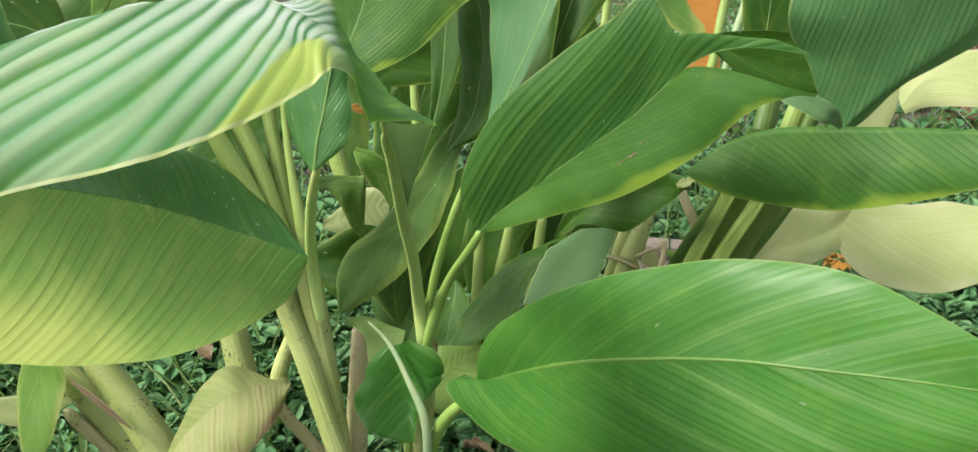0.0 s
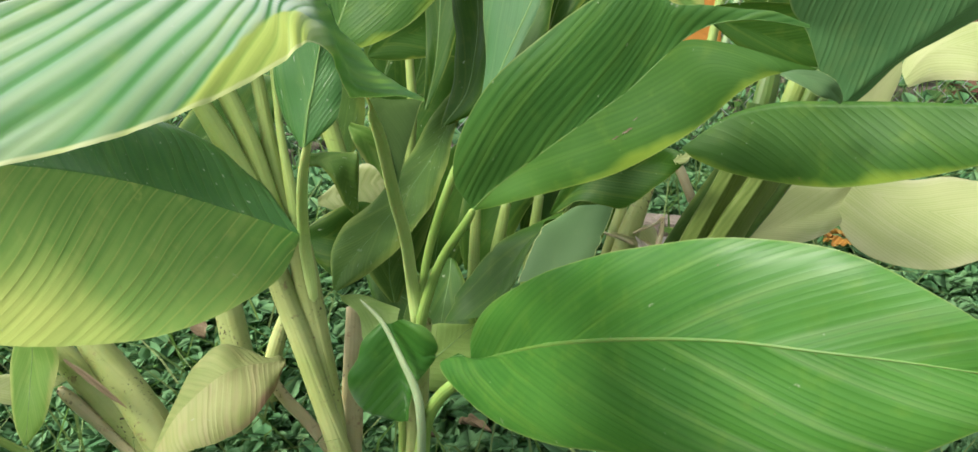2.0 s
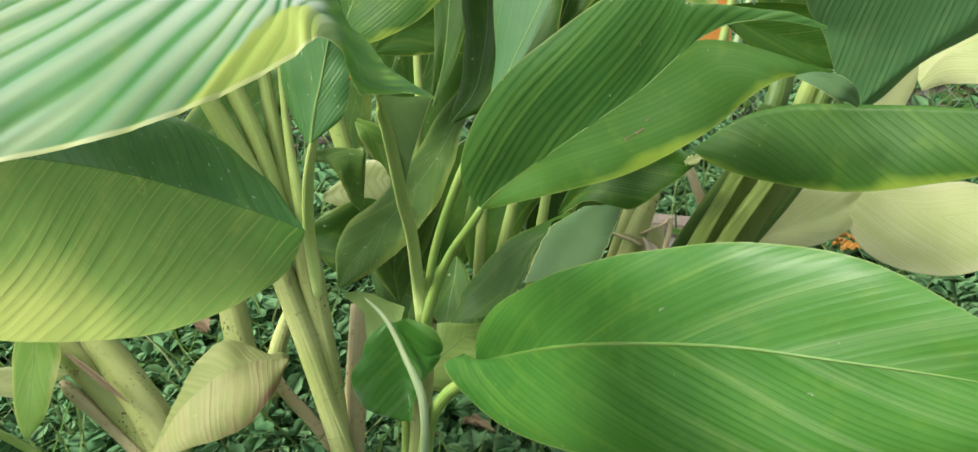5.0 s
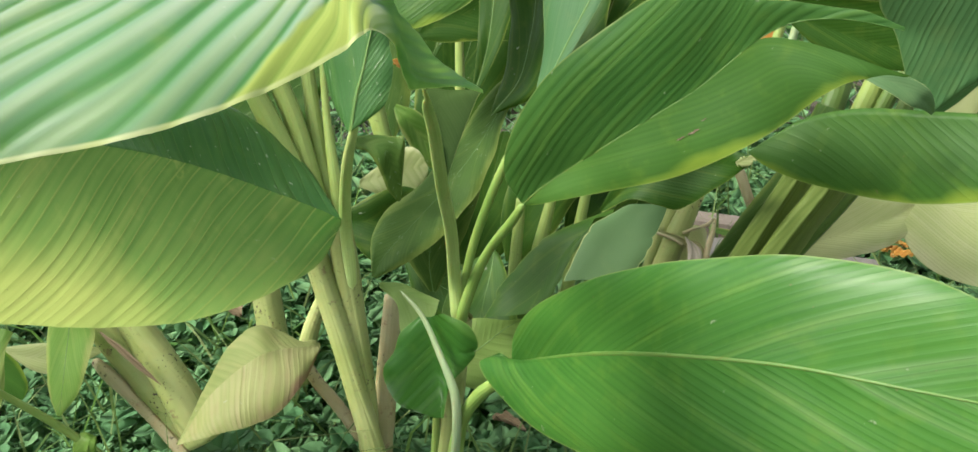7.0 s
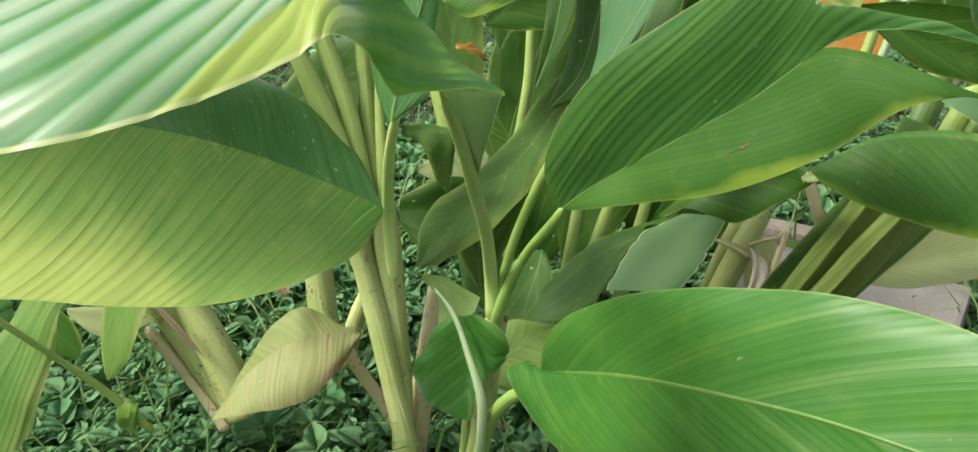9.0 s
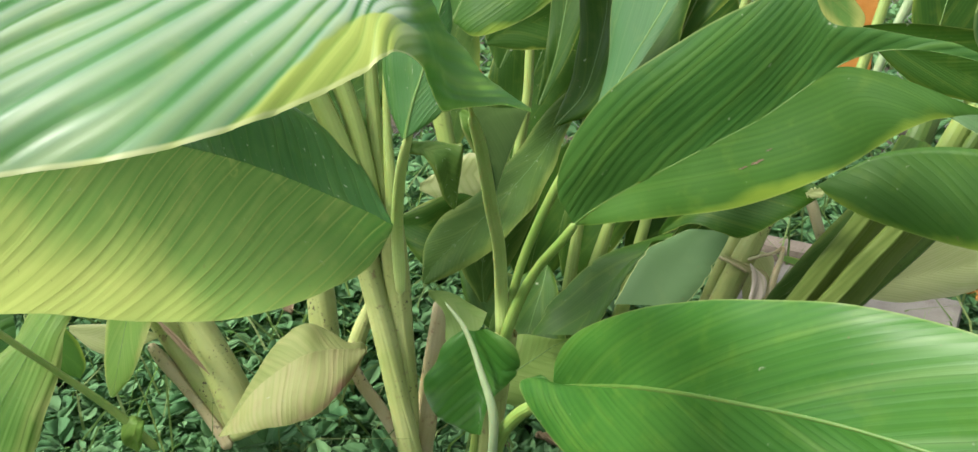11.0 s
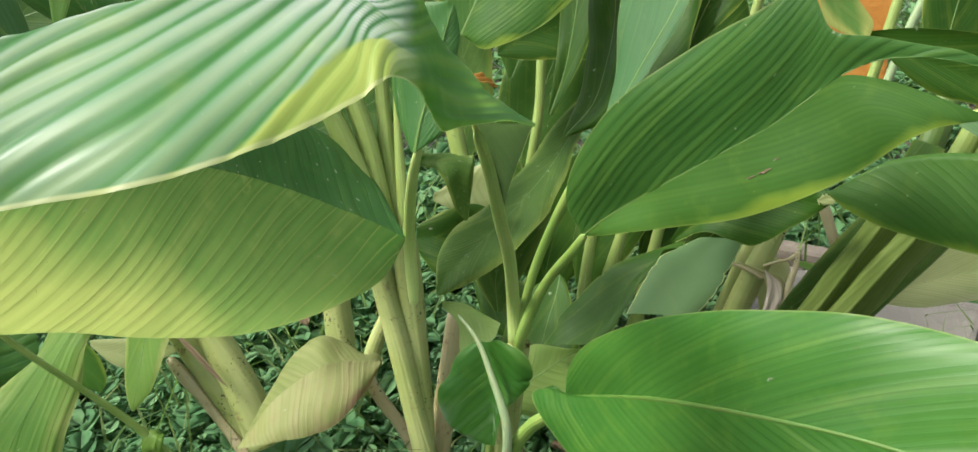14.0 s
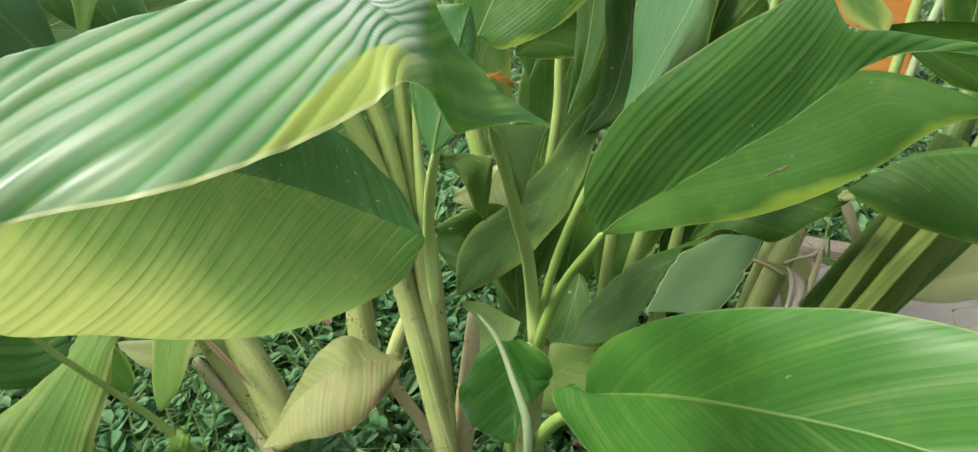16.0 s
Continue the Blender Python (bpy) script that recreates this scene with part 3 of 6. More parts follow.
# ---- low walls added to hold back light from the horizon ----
stone = Nodes("horizon_screen")
tone = stone.mix(stone.ramp(stone.noise(1.5, 6, 0.65), 0.3, 0.7), (0.06, 0.066, 0.042), (0.12, 0.114, 0.084))
SCREEN = stone.out(stone.node("BsdfPrincipled", Base_Color=tone, Roughness=0.95, Normal=stone.bump(stone.noise(30, 5), 0.01)).outputs[0])
for name, size, x, y in (("horizon_screen_north", (14, 0.25, 1.3), 0, 7), ("horizon_screen_south", (14, 0.25, 1.3), 0, -5), ("horizon_screen_west", (0.25, 11.7, 1.3), -6.9, 1), ("horizon_screen_east", (0.25, 11.7, 1.3), 6.9, 1)):
    tagged(block(name, size, SCREEN, None, pose(x, y, 0.62)), "added low wall holding back horizon light", "wall", kind="structure")

# ---- wire fence ----
wire = Nodes("galvanised_wire")
WIRE = wire.out(wire.node("BsdfPrincipled", Base_Color=(0.33, 0.336, 0.336), Metallic=0.7, Roughness=0.45, Normal=wire.bump(wire.noise(300, 2), 0.0005)).outputs[0])


def wire_curve(name, lines, thick, parent, material):
    data = bpy.data.curves.new(name, "CURVE")
    data.dimensions, data.bevel_depth, data.bevel_resolution = "3D", thick, 1
    for line in lines:
        spline = data.splines.new("POLY")
        spline.points.add(len(line) - 1)
        for p, q in zip(spline.points, line):
            p.co = (*q, 1)
    temp = bpy.data.objects.new(name, data)
    mesh = bpy.data.meshes.new_from_object(temp)
    bpy.data.objects.remove(temp)
    return part(name, mesh, material, parent)


fence = tagged(new("wire_fence"), "galvanised chain-link fence behind the plants", "fence")
FENCE_Y, CELL = 1.75, 0.055
for k in range(80):
    x = -2.2 + k * CELL
    line = []
    for j in range(24):
        line.append((x + (CELL * 0.5 if j % 2 else -CELL * 0.02), FENCE_Y + (0.002 if j % 2 else -0.002), 0.06 + j * CELL * 0.5))
    wire_curve("wire", [line], 0.0012, fence, WIRE)

# ---- orange board by the fence ----
paint = Nodes("orange_paint")
tone = paint.mix(paint.ramp(paint.noise(14, 5, 0.6), 0.4, 0.7), (0.33, 0.132, 0.015), (0.408, 0.18, 0.03))
tone = paint.mix(paint.math("MULTIPLY", paint.ramp(paint.noise(70, 4), 0.6, 0.72), 0.6), tone, (0.15, 0.054, 0.018))
ORANGE = paint.out(paint.node("BsdfPrincipled", Base_Color=tone, Roughness=0.6, Normal=paint.bump(paint.noise(60, 4), 0.002)).outputs[0])
board = block("orange_board", (0.14, 0.03, 0.54), ORANGE, None, pose(0.375, 1.58, 0.56, 0, 0, -12), 0.006)
tagged(board, "weathered orange painted board leaning by the fence", "board")

# ---- clay edging block ----
clay = Nodes("fired_clay")
tone = clay.mix(clay.ramp(clay.noise(18, 5, 0.6), 0.35, 0.7), (0.10, 0.045, 0.03), (0.17, 0.08, 0.05))
tone = clay.mix(clay.math("MULTIPLY", clay.ramp(clay.noise(60, 4), 0.55, 0.7), 0.5), tone, (0.06, 0.05, 0.03))
CLAY = clay.out(clay.node("BsdfPrincipled", Base_Color=tone, Roughness=0.9, Normal=clay.bump(clay.noise(110, 5, 0.7), 0.004)).outputs[0])
edging = block("edging_block", (0.24, 0.08, 0.308), CLAY, None, pose(1.272, 1.980, 0.164, -8, 0, -14), 0.01)
tagged(edging, "weathered red-brown clay block among the weeds", "block")

# shoot: left
stalk(shoots["left"], "petiole", STALK, [(-0.337, 0.775, 0.570, 0.007), (-0.299, 0.764, 0.483, 0.009), (-0.279, 0.758, 0.437, 0.011), (-0.254, 0.745, 0.372, 0.012), (-0.237, 0.733, 0.312, 0.012)])
stalk(shoots["left"], "petiole", STALK, [(-0.304, 0.803, 0.564, 0.008), (-0.274, 0.782, 0.477, 0.010), (-0.258, 0.771, 0.431, 0.010), (-0.242, 0.753, 0.367, 0.010), (-0.230, 0.737, 0.309, 0.011)])
stalk(shoots["left"], "petiole", STALK, [(-0.258, 0.842, 0.591, 0.006), (-0.247, 0.804, 0.483, 0.007), (-0.241, 0.784, 0.426, 0.008), (-0.231, 0.762, 0.363, 0.009), (-0.223, 0.741, 0.307, 0.009)])
stalk(shoots["left"], "petiole", STALK, [(-0.232, 0.842, 0.611, 0.002), (-0.228, 0.800, 0.495, 0.003), (-0.226, 0.778, 0.434, 0.004), (-0.219, 0.751, 0.373, 0.006), (-0.214, 0.733, 0.324, 0.006)])
stalk(shoots["left"], "stem", STEM, [(-0.247, 0.732, 0.309, 0.012), (-0.241, 0.727, 0.282, 0.012), (-0.225, 0.710, 0.220, 0.012), (-0.210, 0.691, 0.154, 0.011), (-0.202, 0.682, 0.116, 0.011), (-0.191, 0.670, 0.055, 0.012)])
stalk(shoots["left"], "stem", STEM, [(-0.219, 0.740, 0.342, 0.011), (-0.217, 0.735, 0.288, 0.013), (-0.212, 0.720, 0.220, 0.012), (-0.205, 0.699, 0.148, 0.011), (-0.204, 0.686, 0.101, 0.011), (-0.203, 0.678, 0.050, 0.012)])
stalk(shoots["left"], "petiole", STALK_BRIGHT, [(-0.161, 0.655, 0.467, 0.0008), (-0.165, 0.650, 0.454, 0.0030), (-0.177, 0.665, 0.427, 0.0045), (-0.189, 0.685, 0.395, 0.0052), (-0.198, 0.700, 0.361, 0.0056), (-0.203, 0.708, 0.329, 0.0060), (-0.203, 0.706, 0.299, 0.0060), (-0.202, 0.700, 0.275, 0.0040)])
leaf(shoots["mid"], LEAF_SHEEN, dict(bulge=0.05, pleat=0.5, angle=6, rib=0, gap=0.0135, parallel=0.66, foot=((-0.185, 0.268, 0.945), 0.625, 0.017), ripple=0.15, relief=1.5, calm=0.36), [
    ((-0.042, 0.472, 0.519), (0.000, 0.000, 0.001), (0.000, 0.000, -0.001)),
    ((-0.052, 0.460, 0.528), (-0.001, 0.005, 0.002), (-0.001, -0.005, -0.002)),
    ((-0.061, 0.435, 0.537), (-0.002, 0.020, 0.004), (0.000, -0.020, -0.002)),
    ((-0.066, 0.410, 0.549), (-0.005, 0.035, 0.007), (0.003, -0.035, -0.005)),
    ((-0.068, 0.390, 0.558), (-0.010, 0.045, 0.010), (0.006, -0.041, -0.008)),
    ((-0.068, 0.372, 0.570), (-0.015, 0.053, 0.010), (0.006, -0.039, -0.007)),
    ((-0.069, 0.358, 0.582), (-0.018, 0.062, 0.011), (0.009, -0.040, -0.009)),
    ((-0.071, 0.340, 0.592), (-0.019, 0.075, 0.014), (0.008, -0.033, -0.012)),
    ((-0.118, 0.363, 0.613), (-0.015, 0.060, -0.031), (0.045, -0.074, -0.037)),
    ((-0.129, 0.338, 0.612), (-0.022, 0.064, -0.032), (0.038, -0.070, -0.043)),
    ((-0.152, 0.302, 0.609), (-0.032, 0.058, -0.035), (0.032, -0.060, -0.045)),
    ((-0.174, 0.276, 0.603), (-0.035, 0.043, -0.036), (0.018, -0.050, -0.042)),
    ((-0.201, 0.244, 0.597), (-0.037, 0.035, -0.033), (0.016, -0.046, -0.040)),
    ((-0.216, 0.202, 0.589), (-0.000, -0.001, -0.002), (-0.000, -0.001, -0.002)),
], "pale glossy green leaf arching close over the rest", 200, 56)
# upper half in leaf_shaded: the shade of the near leaf, painted on
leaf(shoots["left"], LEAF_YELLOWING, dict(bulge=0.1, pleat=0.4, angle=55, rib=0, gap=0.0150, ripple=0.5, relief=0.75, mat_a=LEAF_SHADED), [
    ((-0.202, 0.696, 0.351), (-0.002, 0.005, 0.001), (-0.001, -0.002, -0.005)),
    ((-0.217, 0.694, 0.361), (-0.011, 0.040, 0.006), (0.008, -0.039, -0.028)),
    ((-0.246, 0.673, 0.386), (-0.015, 0.097, 0.005), (0.007, -0.065, -0.061)),
    ((-0.280, 0.629, 0.424), (-0.019, 0.129, 0.013), (0.008, -0.097, -0.083)),
    ((-0.297, 0.565, 0.461), (-0.043, 0.156, 0.013), (-0.001, -0.103, -0.086)),
    ((-0.306, 0.491, 0.494), (-0.070, 0.167, 0.018), (-0.009, -0.084, -0.084)),
    ((-0.314, 0.397, 0.528), (-0.090, 0.160, 0.026), (-0.018, -0.056, -0.074)),
    ((-0.316, 0.300, 0.550), (-0.009, 0.009, 0.000), (-0.000, -0.001, -0.002)),
], "yellowing green leaf drooping from the stem", 190, 40)
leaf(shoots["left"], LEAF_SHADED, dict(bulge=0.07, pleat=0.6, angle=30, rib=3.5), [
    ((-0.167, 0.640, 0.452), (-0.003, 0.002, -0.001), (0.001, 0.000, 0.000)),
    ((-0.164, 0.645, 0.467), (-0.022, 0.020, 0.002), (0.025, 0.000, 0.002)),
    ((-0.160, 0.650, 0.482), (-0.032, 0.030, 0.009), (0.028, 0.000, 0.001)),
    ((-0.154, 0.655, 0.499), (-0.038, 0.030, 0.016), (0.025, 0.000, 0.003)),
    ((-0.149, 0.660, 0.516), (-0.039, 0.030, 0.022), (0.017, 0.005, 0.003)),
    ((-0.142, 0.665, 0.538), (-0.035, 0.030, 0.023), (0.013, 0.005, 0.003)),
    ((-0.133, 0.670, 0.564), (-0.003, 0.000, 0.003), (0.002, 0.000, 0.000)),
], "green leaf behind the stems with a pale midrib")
leaf(shoots["left"], LEAF_DARK, dict(bulge=0.06, pleat=0.5, angle=30, rib=2), [
    ((-0.371, 0.685, 0.562), (0.000, 0.000, 0.001), (-0.000, -0.000, -0.001)),
    ((-0.397, 0.684, 0.585), (0.011, 0.021, 0.029), (0.003, -0.009, -0.026)),
    ((-0.433, 0.678, 0.600), (0.009, 0.026, 0.044), (0.002, -0.013, -0.035)),
    ((-0.489, 0.674, 0.620), (0.002, 0.024, 0.040), (-0.004, -0.016, -0.044)),
    ((-0.536, 0.657, 0.630), (0.000, 0.000, 0.001), (-0.000, -0.000, -0.001)),
], "dark green leaf far to the side")
leaf(shoots["left"], LEAF_YELLOWING, dict(bulge=0.06, pleat=0.5, angle=20, rib=1.5), [
    ((-0.291, 0.574, 0.592), (-0.002, 0.000, 0.000), (0.005, 0.000, -0.000)),
    ((-0.274, 0.570, 0.606), (-0.013, -0.001, -0.001), (0.018, 0.000, -0.002)),
    ((-0.261, 0.569, 0.628), (-0.017, 0.002, 0.006), (0.022, 0.000, -0.002)),
    ((-0.254, 0.580, 0.656), (-0.001, 0.000, 0.000), (0.002, 0.000, -0.000)),
], "green leaf hanging above")
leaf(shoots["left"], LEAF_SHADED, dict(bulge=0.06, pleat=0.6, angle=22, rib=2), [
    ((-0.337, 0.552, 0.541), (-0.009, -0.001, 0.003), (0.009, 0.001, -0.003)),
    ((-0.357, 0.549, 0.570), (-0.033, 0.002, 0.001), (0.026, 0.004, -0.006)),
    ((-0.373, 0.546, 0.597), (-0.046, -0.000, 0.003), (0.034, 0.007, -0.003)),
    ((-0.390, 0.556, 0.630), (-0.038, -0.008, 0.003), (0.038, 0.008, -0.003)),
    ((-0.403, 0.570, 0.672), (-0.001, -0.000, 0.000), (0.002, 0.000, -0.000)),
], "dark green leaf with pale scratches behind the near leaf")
leaf(shoots["left"], LEAF_UNDER, dict(bulge=0.06, pleat=0.5, angle=22, rib=3), [
    ((-0.370, 0.491, 0.559), (-0.004, -0.002, -0.003), (0.004, 0.002, 0.002)),
    ((-0.383, 0.487, 0.581), (-0.023, -0.002, -0.015), (0.018, 0.005, 0.002)),
    ((-0.395, 0.482, 0.601), (-0.035, -0.006, -0.017), (0.027, 0.009, 0.005)),
    ((-0.406, 0.481, 0.629), (-0.039, -0.008, -0.019), (0.030, 0.013, 0.012)),
    ((-0.421, 0.483, 0.666), (-0.001, -0.001, -0.001), (0.001, 0.001, 0.001)),
], "blue-green leaf seen from below")
leaf(shoots["left"], LEAF_YELLOWING, dict(bulge=0.06, pleat=0.5, angle=15, rib=0), [
    ((-0.371, 0.522, 0.574), (-0.002, -0.000, 0.000), (0.004, 0.001, -0.000)),
    ((-0.371, 0.529, 0.590), (-0.005, -0.001, 0.000), (0.008, 0.002, -0.001)),
    ((-0.371, 0.537, 0.610), (-0.008, -0.002, 0.001), (0.013, 0.003, -0.001)),
    ((-0.371, 0.549, 0.638), (-0.001, -0.000, 0.000), (0.002, 0.000, -0.000)),
], "yellow-green narrow leaf tip")
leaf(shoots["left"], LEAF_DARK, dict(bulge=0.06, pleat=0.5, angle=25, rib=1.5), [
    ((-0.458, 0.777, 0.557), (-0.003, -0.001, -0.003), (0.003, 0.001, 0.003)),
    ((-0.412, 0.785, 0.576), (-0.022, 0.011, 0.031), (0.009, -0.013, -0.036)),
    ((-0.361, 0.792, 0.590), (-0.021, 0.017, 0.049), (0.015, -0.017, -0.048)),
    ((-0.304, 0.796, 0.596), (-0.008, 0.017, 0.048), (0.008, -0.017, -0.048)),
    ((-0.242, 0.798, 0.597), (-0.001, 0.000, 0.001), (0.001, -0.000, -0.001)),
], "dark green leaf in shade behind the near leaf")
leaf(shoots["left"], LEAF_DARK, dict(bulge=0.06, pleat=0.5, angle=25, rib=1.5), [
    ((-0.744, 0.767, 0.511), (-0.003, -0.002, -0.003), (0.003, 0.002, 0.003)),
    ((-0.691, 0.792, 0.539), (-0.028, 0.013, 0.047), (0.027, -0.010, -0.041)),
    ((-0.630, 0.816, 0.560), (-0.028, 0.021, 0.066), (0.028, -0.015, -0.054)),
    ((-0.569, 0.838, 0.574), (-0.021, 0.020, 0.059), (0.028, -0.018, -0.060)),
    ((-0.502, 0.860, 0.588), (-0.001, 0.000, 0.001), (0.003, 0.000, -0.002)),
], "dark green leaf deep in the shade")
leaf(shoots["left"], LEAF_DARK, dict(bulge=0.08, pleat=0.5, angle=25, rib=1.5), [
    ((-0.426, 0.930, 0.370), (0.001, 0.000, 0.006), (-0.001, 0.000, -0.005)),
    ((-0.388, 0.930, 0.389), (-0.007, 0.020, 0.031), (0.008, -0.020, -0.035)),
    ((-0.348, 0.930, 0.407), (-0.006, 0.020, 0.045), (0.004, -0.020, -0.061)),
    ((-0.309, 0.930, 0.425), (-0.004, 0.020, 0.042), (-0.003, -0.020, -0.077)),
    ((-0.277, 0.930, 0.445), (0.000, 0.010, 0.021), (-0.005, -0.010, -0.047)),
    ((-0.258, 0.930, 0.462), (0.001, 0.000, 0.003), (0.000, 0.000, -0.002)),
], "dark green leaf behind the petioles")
# shoot: front
stalk(shoots["front"], "petiole", STALK_PALE, [(-0.139, 0.629, 0.310, 0.001), (-0.121, 0.618, 0.293, 0.002), (-0.103, 0.598, 0.260, 0.003), (-0.092, 0.584, 0.233, 0.004), (-0.092, 0.578, 0.201, 0.004), (-0.101, 0.581, 0.147, 0.004)])
stalk(shoots["front"], "petiole", STALK_LIGHT, [(-0.037, 0.581, 0.266, 0.003), (-0.052, 0.578, 0.251, 0.005), (-0.071, 0.585, 0.231, 0.006), (-0.087, 0.589, 0.205, 0.006), (-0.097, 0.589, 0.167, 0.007), (-0.105, 0.583, 0.124, 0.008)])
leaf(shoots["front"], LEAF_FRESH, dict(bulge=0.06, pleat=0.4, angle=23, rib=4.2, gap=0.011, ripple=0.5, relief=0.24), [
    ((-0.040, 0.581, 0.266), (-0.001, 0.001, 0.004), (-0.012, 0.005, 0.006)),
    ((-0.027, 0.565, 0.278), (-0.012, 0.018, 0.012), (-0.042, 0.022, -0.016)),
    ((-0.005, 0.535, 0.300), (-0.015, 0.029, 0.027), (-0.041, 0.010, -0.048)),
    ((0.028, 0.490, 0.331), (-0.002, 0.030, 0.043), (-0.028, -0.004, -0.075)),
    ((0.073, 0.440, 0.360), (0.007, 0.032, 0.049), (-0.013, -0.014, -0.078)),
    ((0.122, 0.400, 0.378), (0.015, 0.029, 0.052), (0.004, -0.030, -0.069)),
    ((0.166, 0.366, 0.387), (0.018, 0.022, 0.047), (0.015, -0.029, -0.055)),
    ((0.205, 0.344, 0.390), (0.011, 0.009, 0.032), (0.017, -0.021, -0.028)),
    ((0.262, 0.317, 0.389), (0.001, 0.000, 0.001), (0.001, -0.000, -0.001)),
], "broad glossy green leaf with a pale midrib", 220, 60)
leaf(shoots["front"], LEAF_PLEATED, dict(bulge=0.06, pleat=0.4, relief=0.55, angle=17, rib=1.6, gap=0.020, ripple=0.5, only='a'), [
    ((-0.028, 0.624, 0.389), (-0.002, 0.001, 0.002), (0.000, 0.000, 0.000)),
    ((-0.015, 0.620, 0.402), (-0.026, 0.007, 0.008), (0.000, 0.000, 0.000)),
    ((0.007, 0.613, 0.420), (-0.044, 0.008, 0.025), (0.000, 0.000, 0.000)),
    ((0.033, 0.597, 0.442), (-0.041, 0.013, 0.052), (0.000, 0.000, 0.000)),
    ((0.067, 0.580, 0.469), (-0.019, 0.011, 0.071), (0.000, 0.000, 0.000)),
    ((0.097, 0.565, 0.493), (-0.011, 0.004, 0.072), (0.000, 0.000, 0.000)),
    ((0.118, 0.556, 0.514), (-0.007, 0.007, 0.065), (0.000, 0.000, 0.000)),
    ((0.131, 0.550, 0.527), (-0.007, 0.002, 0.028), (0.000, 0.000, 0.000)),
    ((0.148, 0.543, 0.537), (-0.002, 0.001, 0.014), (0.000, 0.000, 0.000)),
    ((0.169, 0.536, 0.540), (0.000, 0.002, 0.007), (0.000, 0.000, 0.000)),
    ((0.188, 0.529, 0.538), (0.000, 0.002, 0.006), (0.000, 0.000, 0.000)),
    ((0.208, 0.521, 0.533), (0.000, 0.001, 0.002), (0.000, 0.000, 0.000)),
], "folded green leaf with deep parallel pleats and a narrow split end", 150, 44)
leaf(shoots["front"], LEAF, dict(bulge=0.05, pleat=0.15, angle=14, rib=0, gap=0.016, only='b', scars=((0.49, 0.5, 0.01), (0.51, 0.44, 0.005), (0.455, 0.52, 0.007))), [
    ((-0.028, 0.624, 0.389), (0.000, 0.000, 0.000), (0.001, -0.000, -0.001)),
    ((-0.015, 0.620, 0.402), (0.000, 0.000, 0.000), (-0.002, 0.000, -0.012)),
    ((0.007, 0.613, 0.420), (0.000, 0.000, 0.000), (0.009, -0.015, -0.016)),
    ((0.033, 0.597, 0.442), (0.000, 0.000, 0.000), (0.015, -0.018, -0.025)),
    ((0.067, 0.580, 0.469), (0.000, 0.000, 0.000), (0.015, -0.022, -0.037)),
    ((0.097, 0.565, 0.493), (0.000, 0.000, 0.000), (0.022, -0.026, -0.038)),
    ((0.118, 0.556, 0.514), (0.000, 0.000, 0.000), (0.027, -0.025, -0.039)),
    ((0.131, 0.550, 0.527), (0.000, 0.000, 0.000), (0.032, -0.024, -0.035)),
    ((0.152, 0.540, 0.527), (0.000, 0.000, 0.000), (0.025, -0.016, -0.026)),
    ((0.176, 0.529, 0.520), (0.000, 0.000, 0.000), (0.011, -0.009, -0.015)),
    ((0.198, 0.518, 0.512), (0.000, 0.000, 0.000), (-0.003, 0.002, -0.007)),
    ((0.211, 0.512, 0.508), (0.000, 0.000, 0.000), (-0.001, 0.001, -0.001)),
], "smooth lower half of the folded leaf with a yellow margin")
leaf(shoots["front"], LEAF_CUT, dict(bulge=0.08, pleat=0.4, angle=14, rib=0, ragged=0.03), [
    ((0.186, 0.530, 0.508), (0.001, 0.000, 0.001), (0.000, -0.002, -0.002)),
    ((0.196, 0.518, 0.506), (0.002, 0.002, 0.003), (-0.003, -0.003, -0.004)),
    ((0.207, 0.512, 0.502), (0.004, 0.002, 0.005), (-0.005, -0.004, -0.005)),
    ((0.216, 0.508, 0.496), (0.006, 0.002, 0.004), (-0.005, -0.003, -0.005)),
    ((0.225, 0.512, 0.489), (0.003, 0.000, 0.002), (-0.004, -0.002, -0.002)),
    ((0.230, 0.516, 0.483), (0.001, 0.000, 0.001), (-0.001, 0.000, -0.001)),
], "grey-green curled tip of the folded leaf")
leaf(shoots["front"], LEAF_YELLOWING, dict(bulge=0.06, pleat=0.4, angle=20, rib=0), [
    ((0.154, 0.736, 0.577), (-0.011, 0.000, 0.001), (0.017, 0.000, -0.001)),
    ((0.163, 0.726, 0.549), (-0.014, 0.002, 0.007), (0.017, 0.001, 0.001)),
    ((0.174, 0.722, 0.534), (-0.017, -0.001, -0.000), (0.017, 0.000, -0.001)),
    ((0.184, 0.717, 0.520), (-0.003, 0.000, 0.000), (0.003, 0.000, -0.000)),
], "yellow-green leaf tip")
# shoot: right
stalk(shoots["right"], "petiole", STEM_DRY, [(0.176, 0.787, 0.372, 0.003), (0.183, 0.782, 0.357, 0.005), (0.191, 0.773, 0.333, 0.005), (0.204, 0.772, 0.300, 0.005), (0.216, 0.771, 0.270, 0.005)])
stalk(shoots["right"], "stem", STALK, [(0.300, 0.764, 0.455, 0.009), (0.272, 0.754, 0.390, 0.011), (0.240, 0.749, 0.340, 0.012), (0.204, 0.746, 0.296, 0.013), (0.143, 0.741, 0.208, 0.015)])
stalk(shoots["right"], "petiole", STALK_DARK, [(0.315, 0.755, 0.456, 0.007), (0.284, 0.745, 0.391, 0.008), (0.251, 0.739, 0.343, 0.010), (0.215, 0.734, 0.300, 0.010), (0.157, 0.729, 0.213, 0.011)])
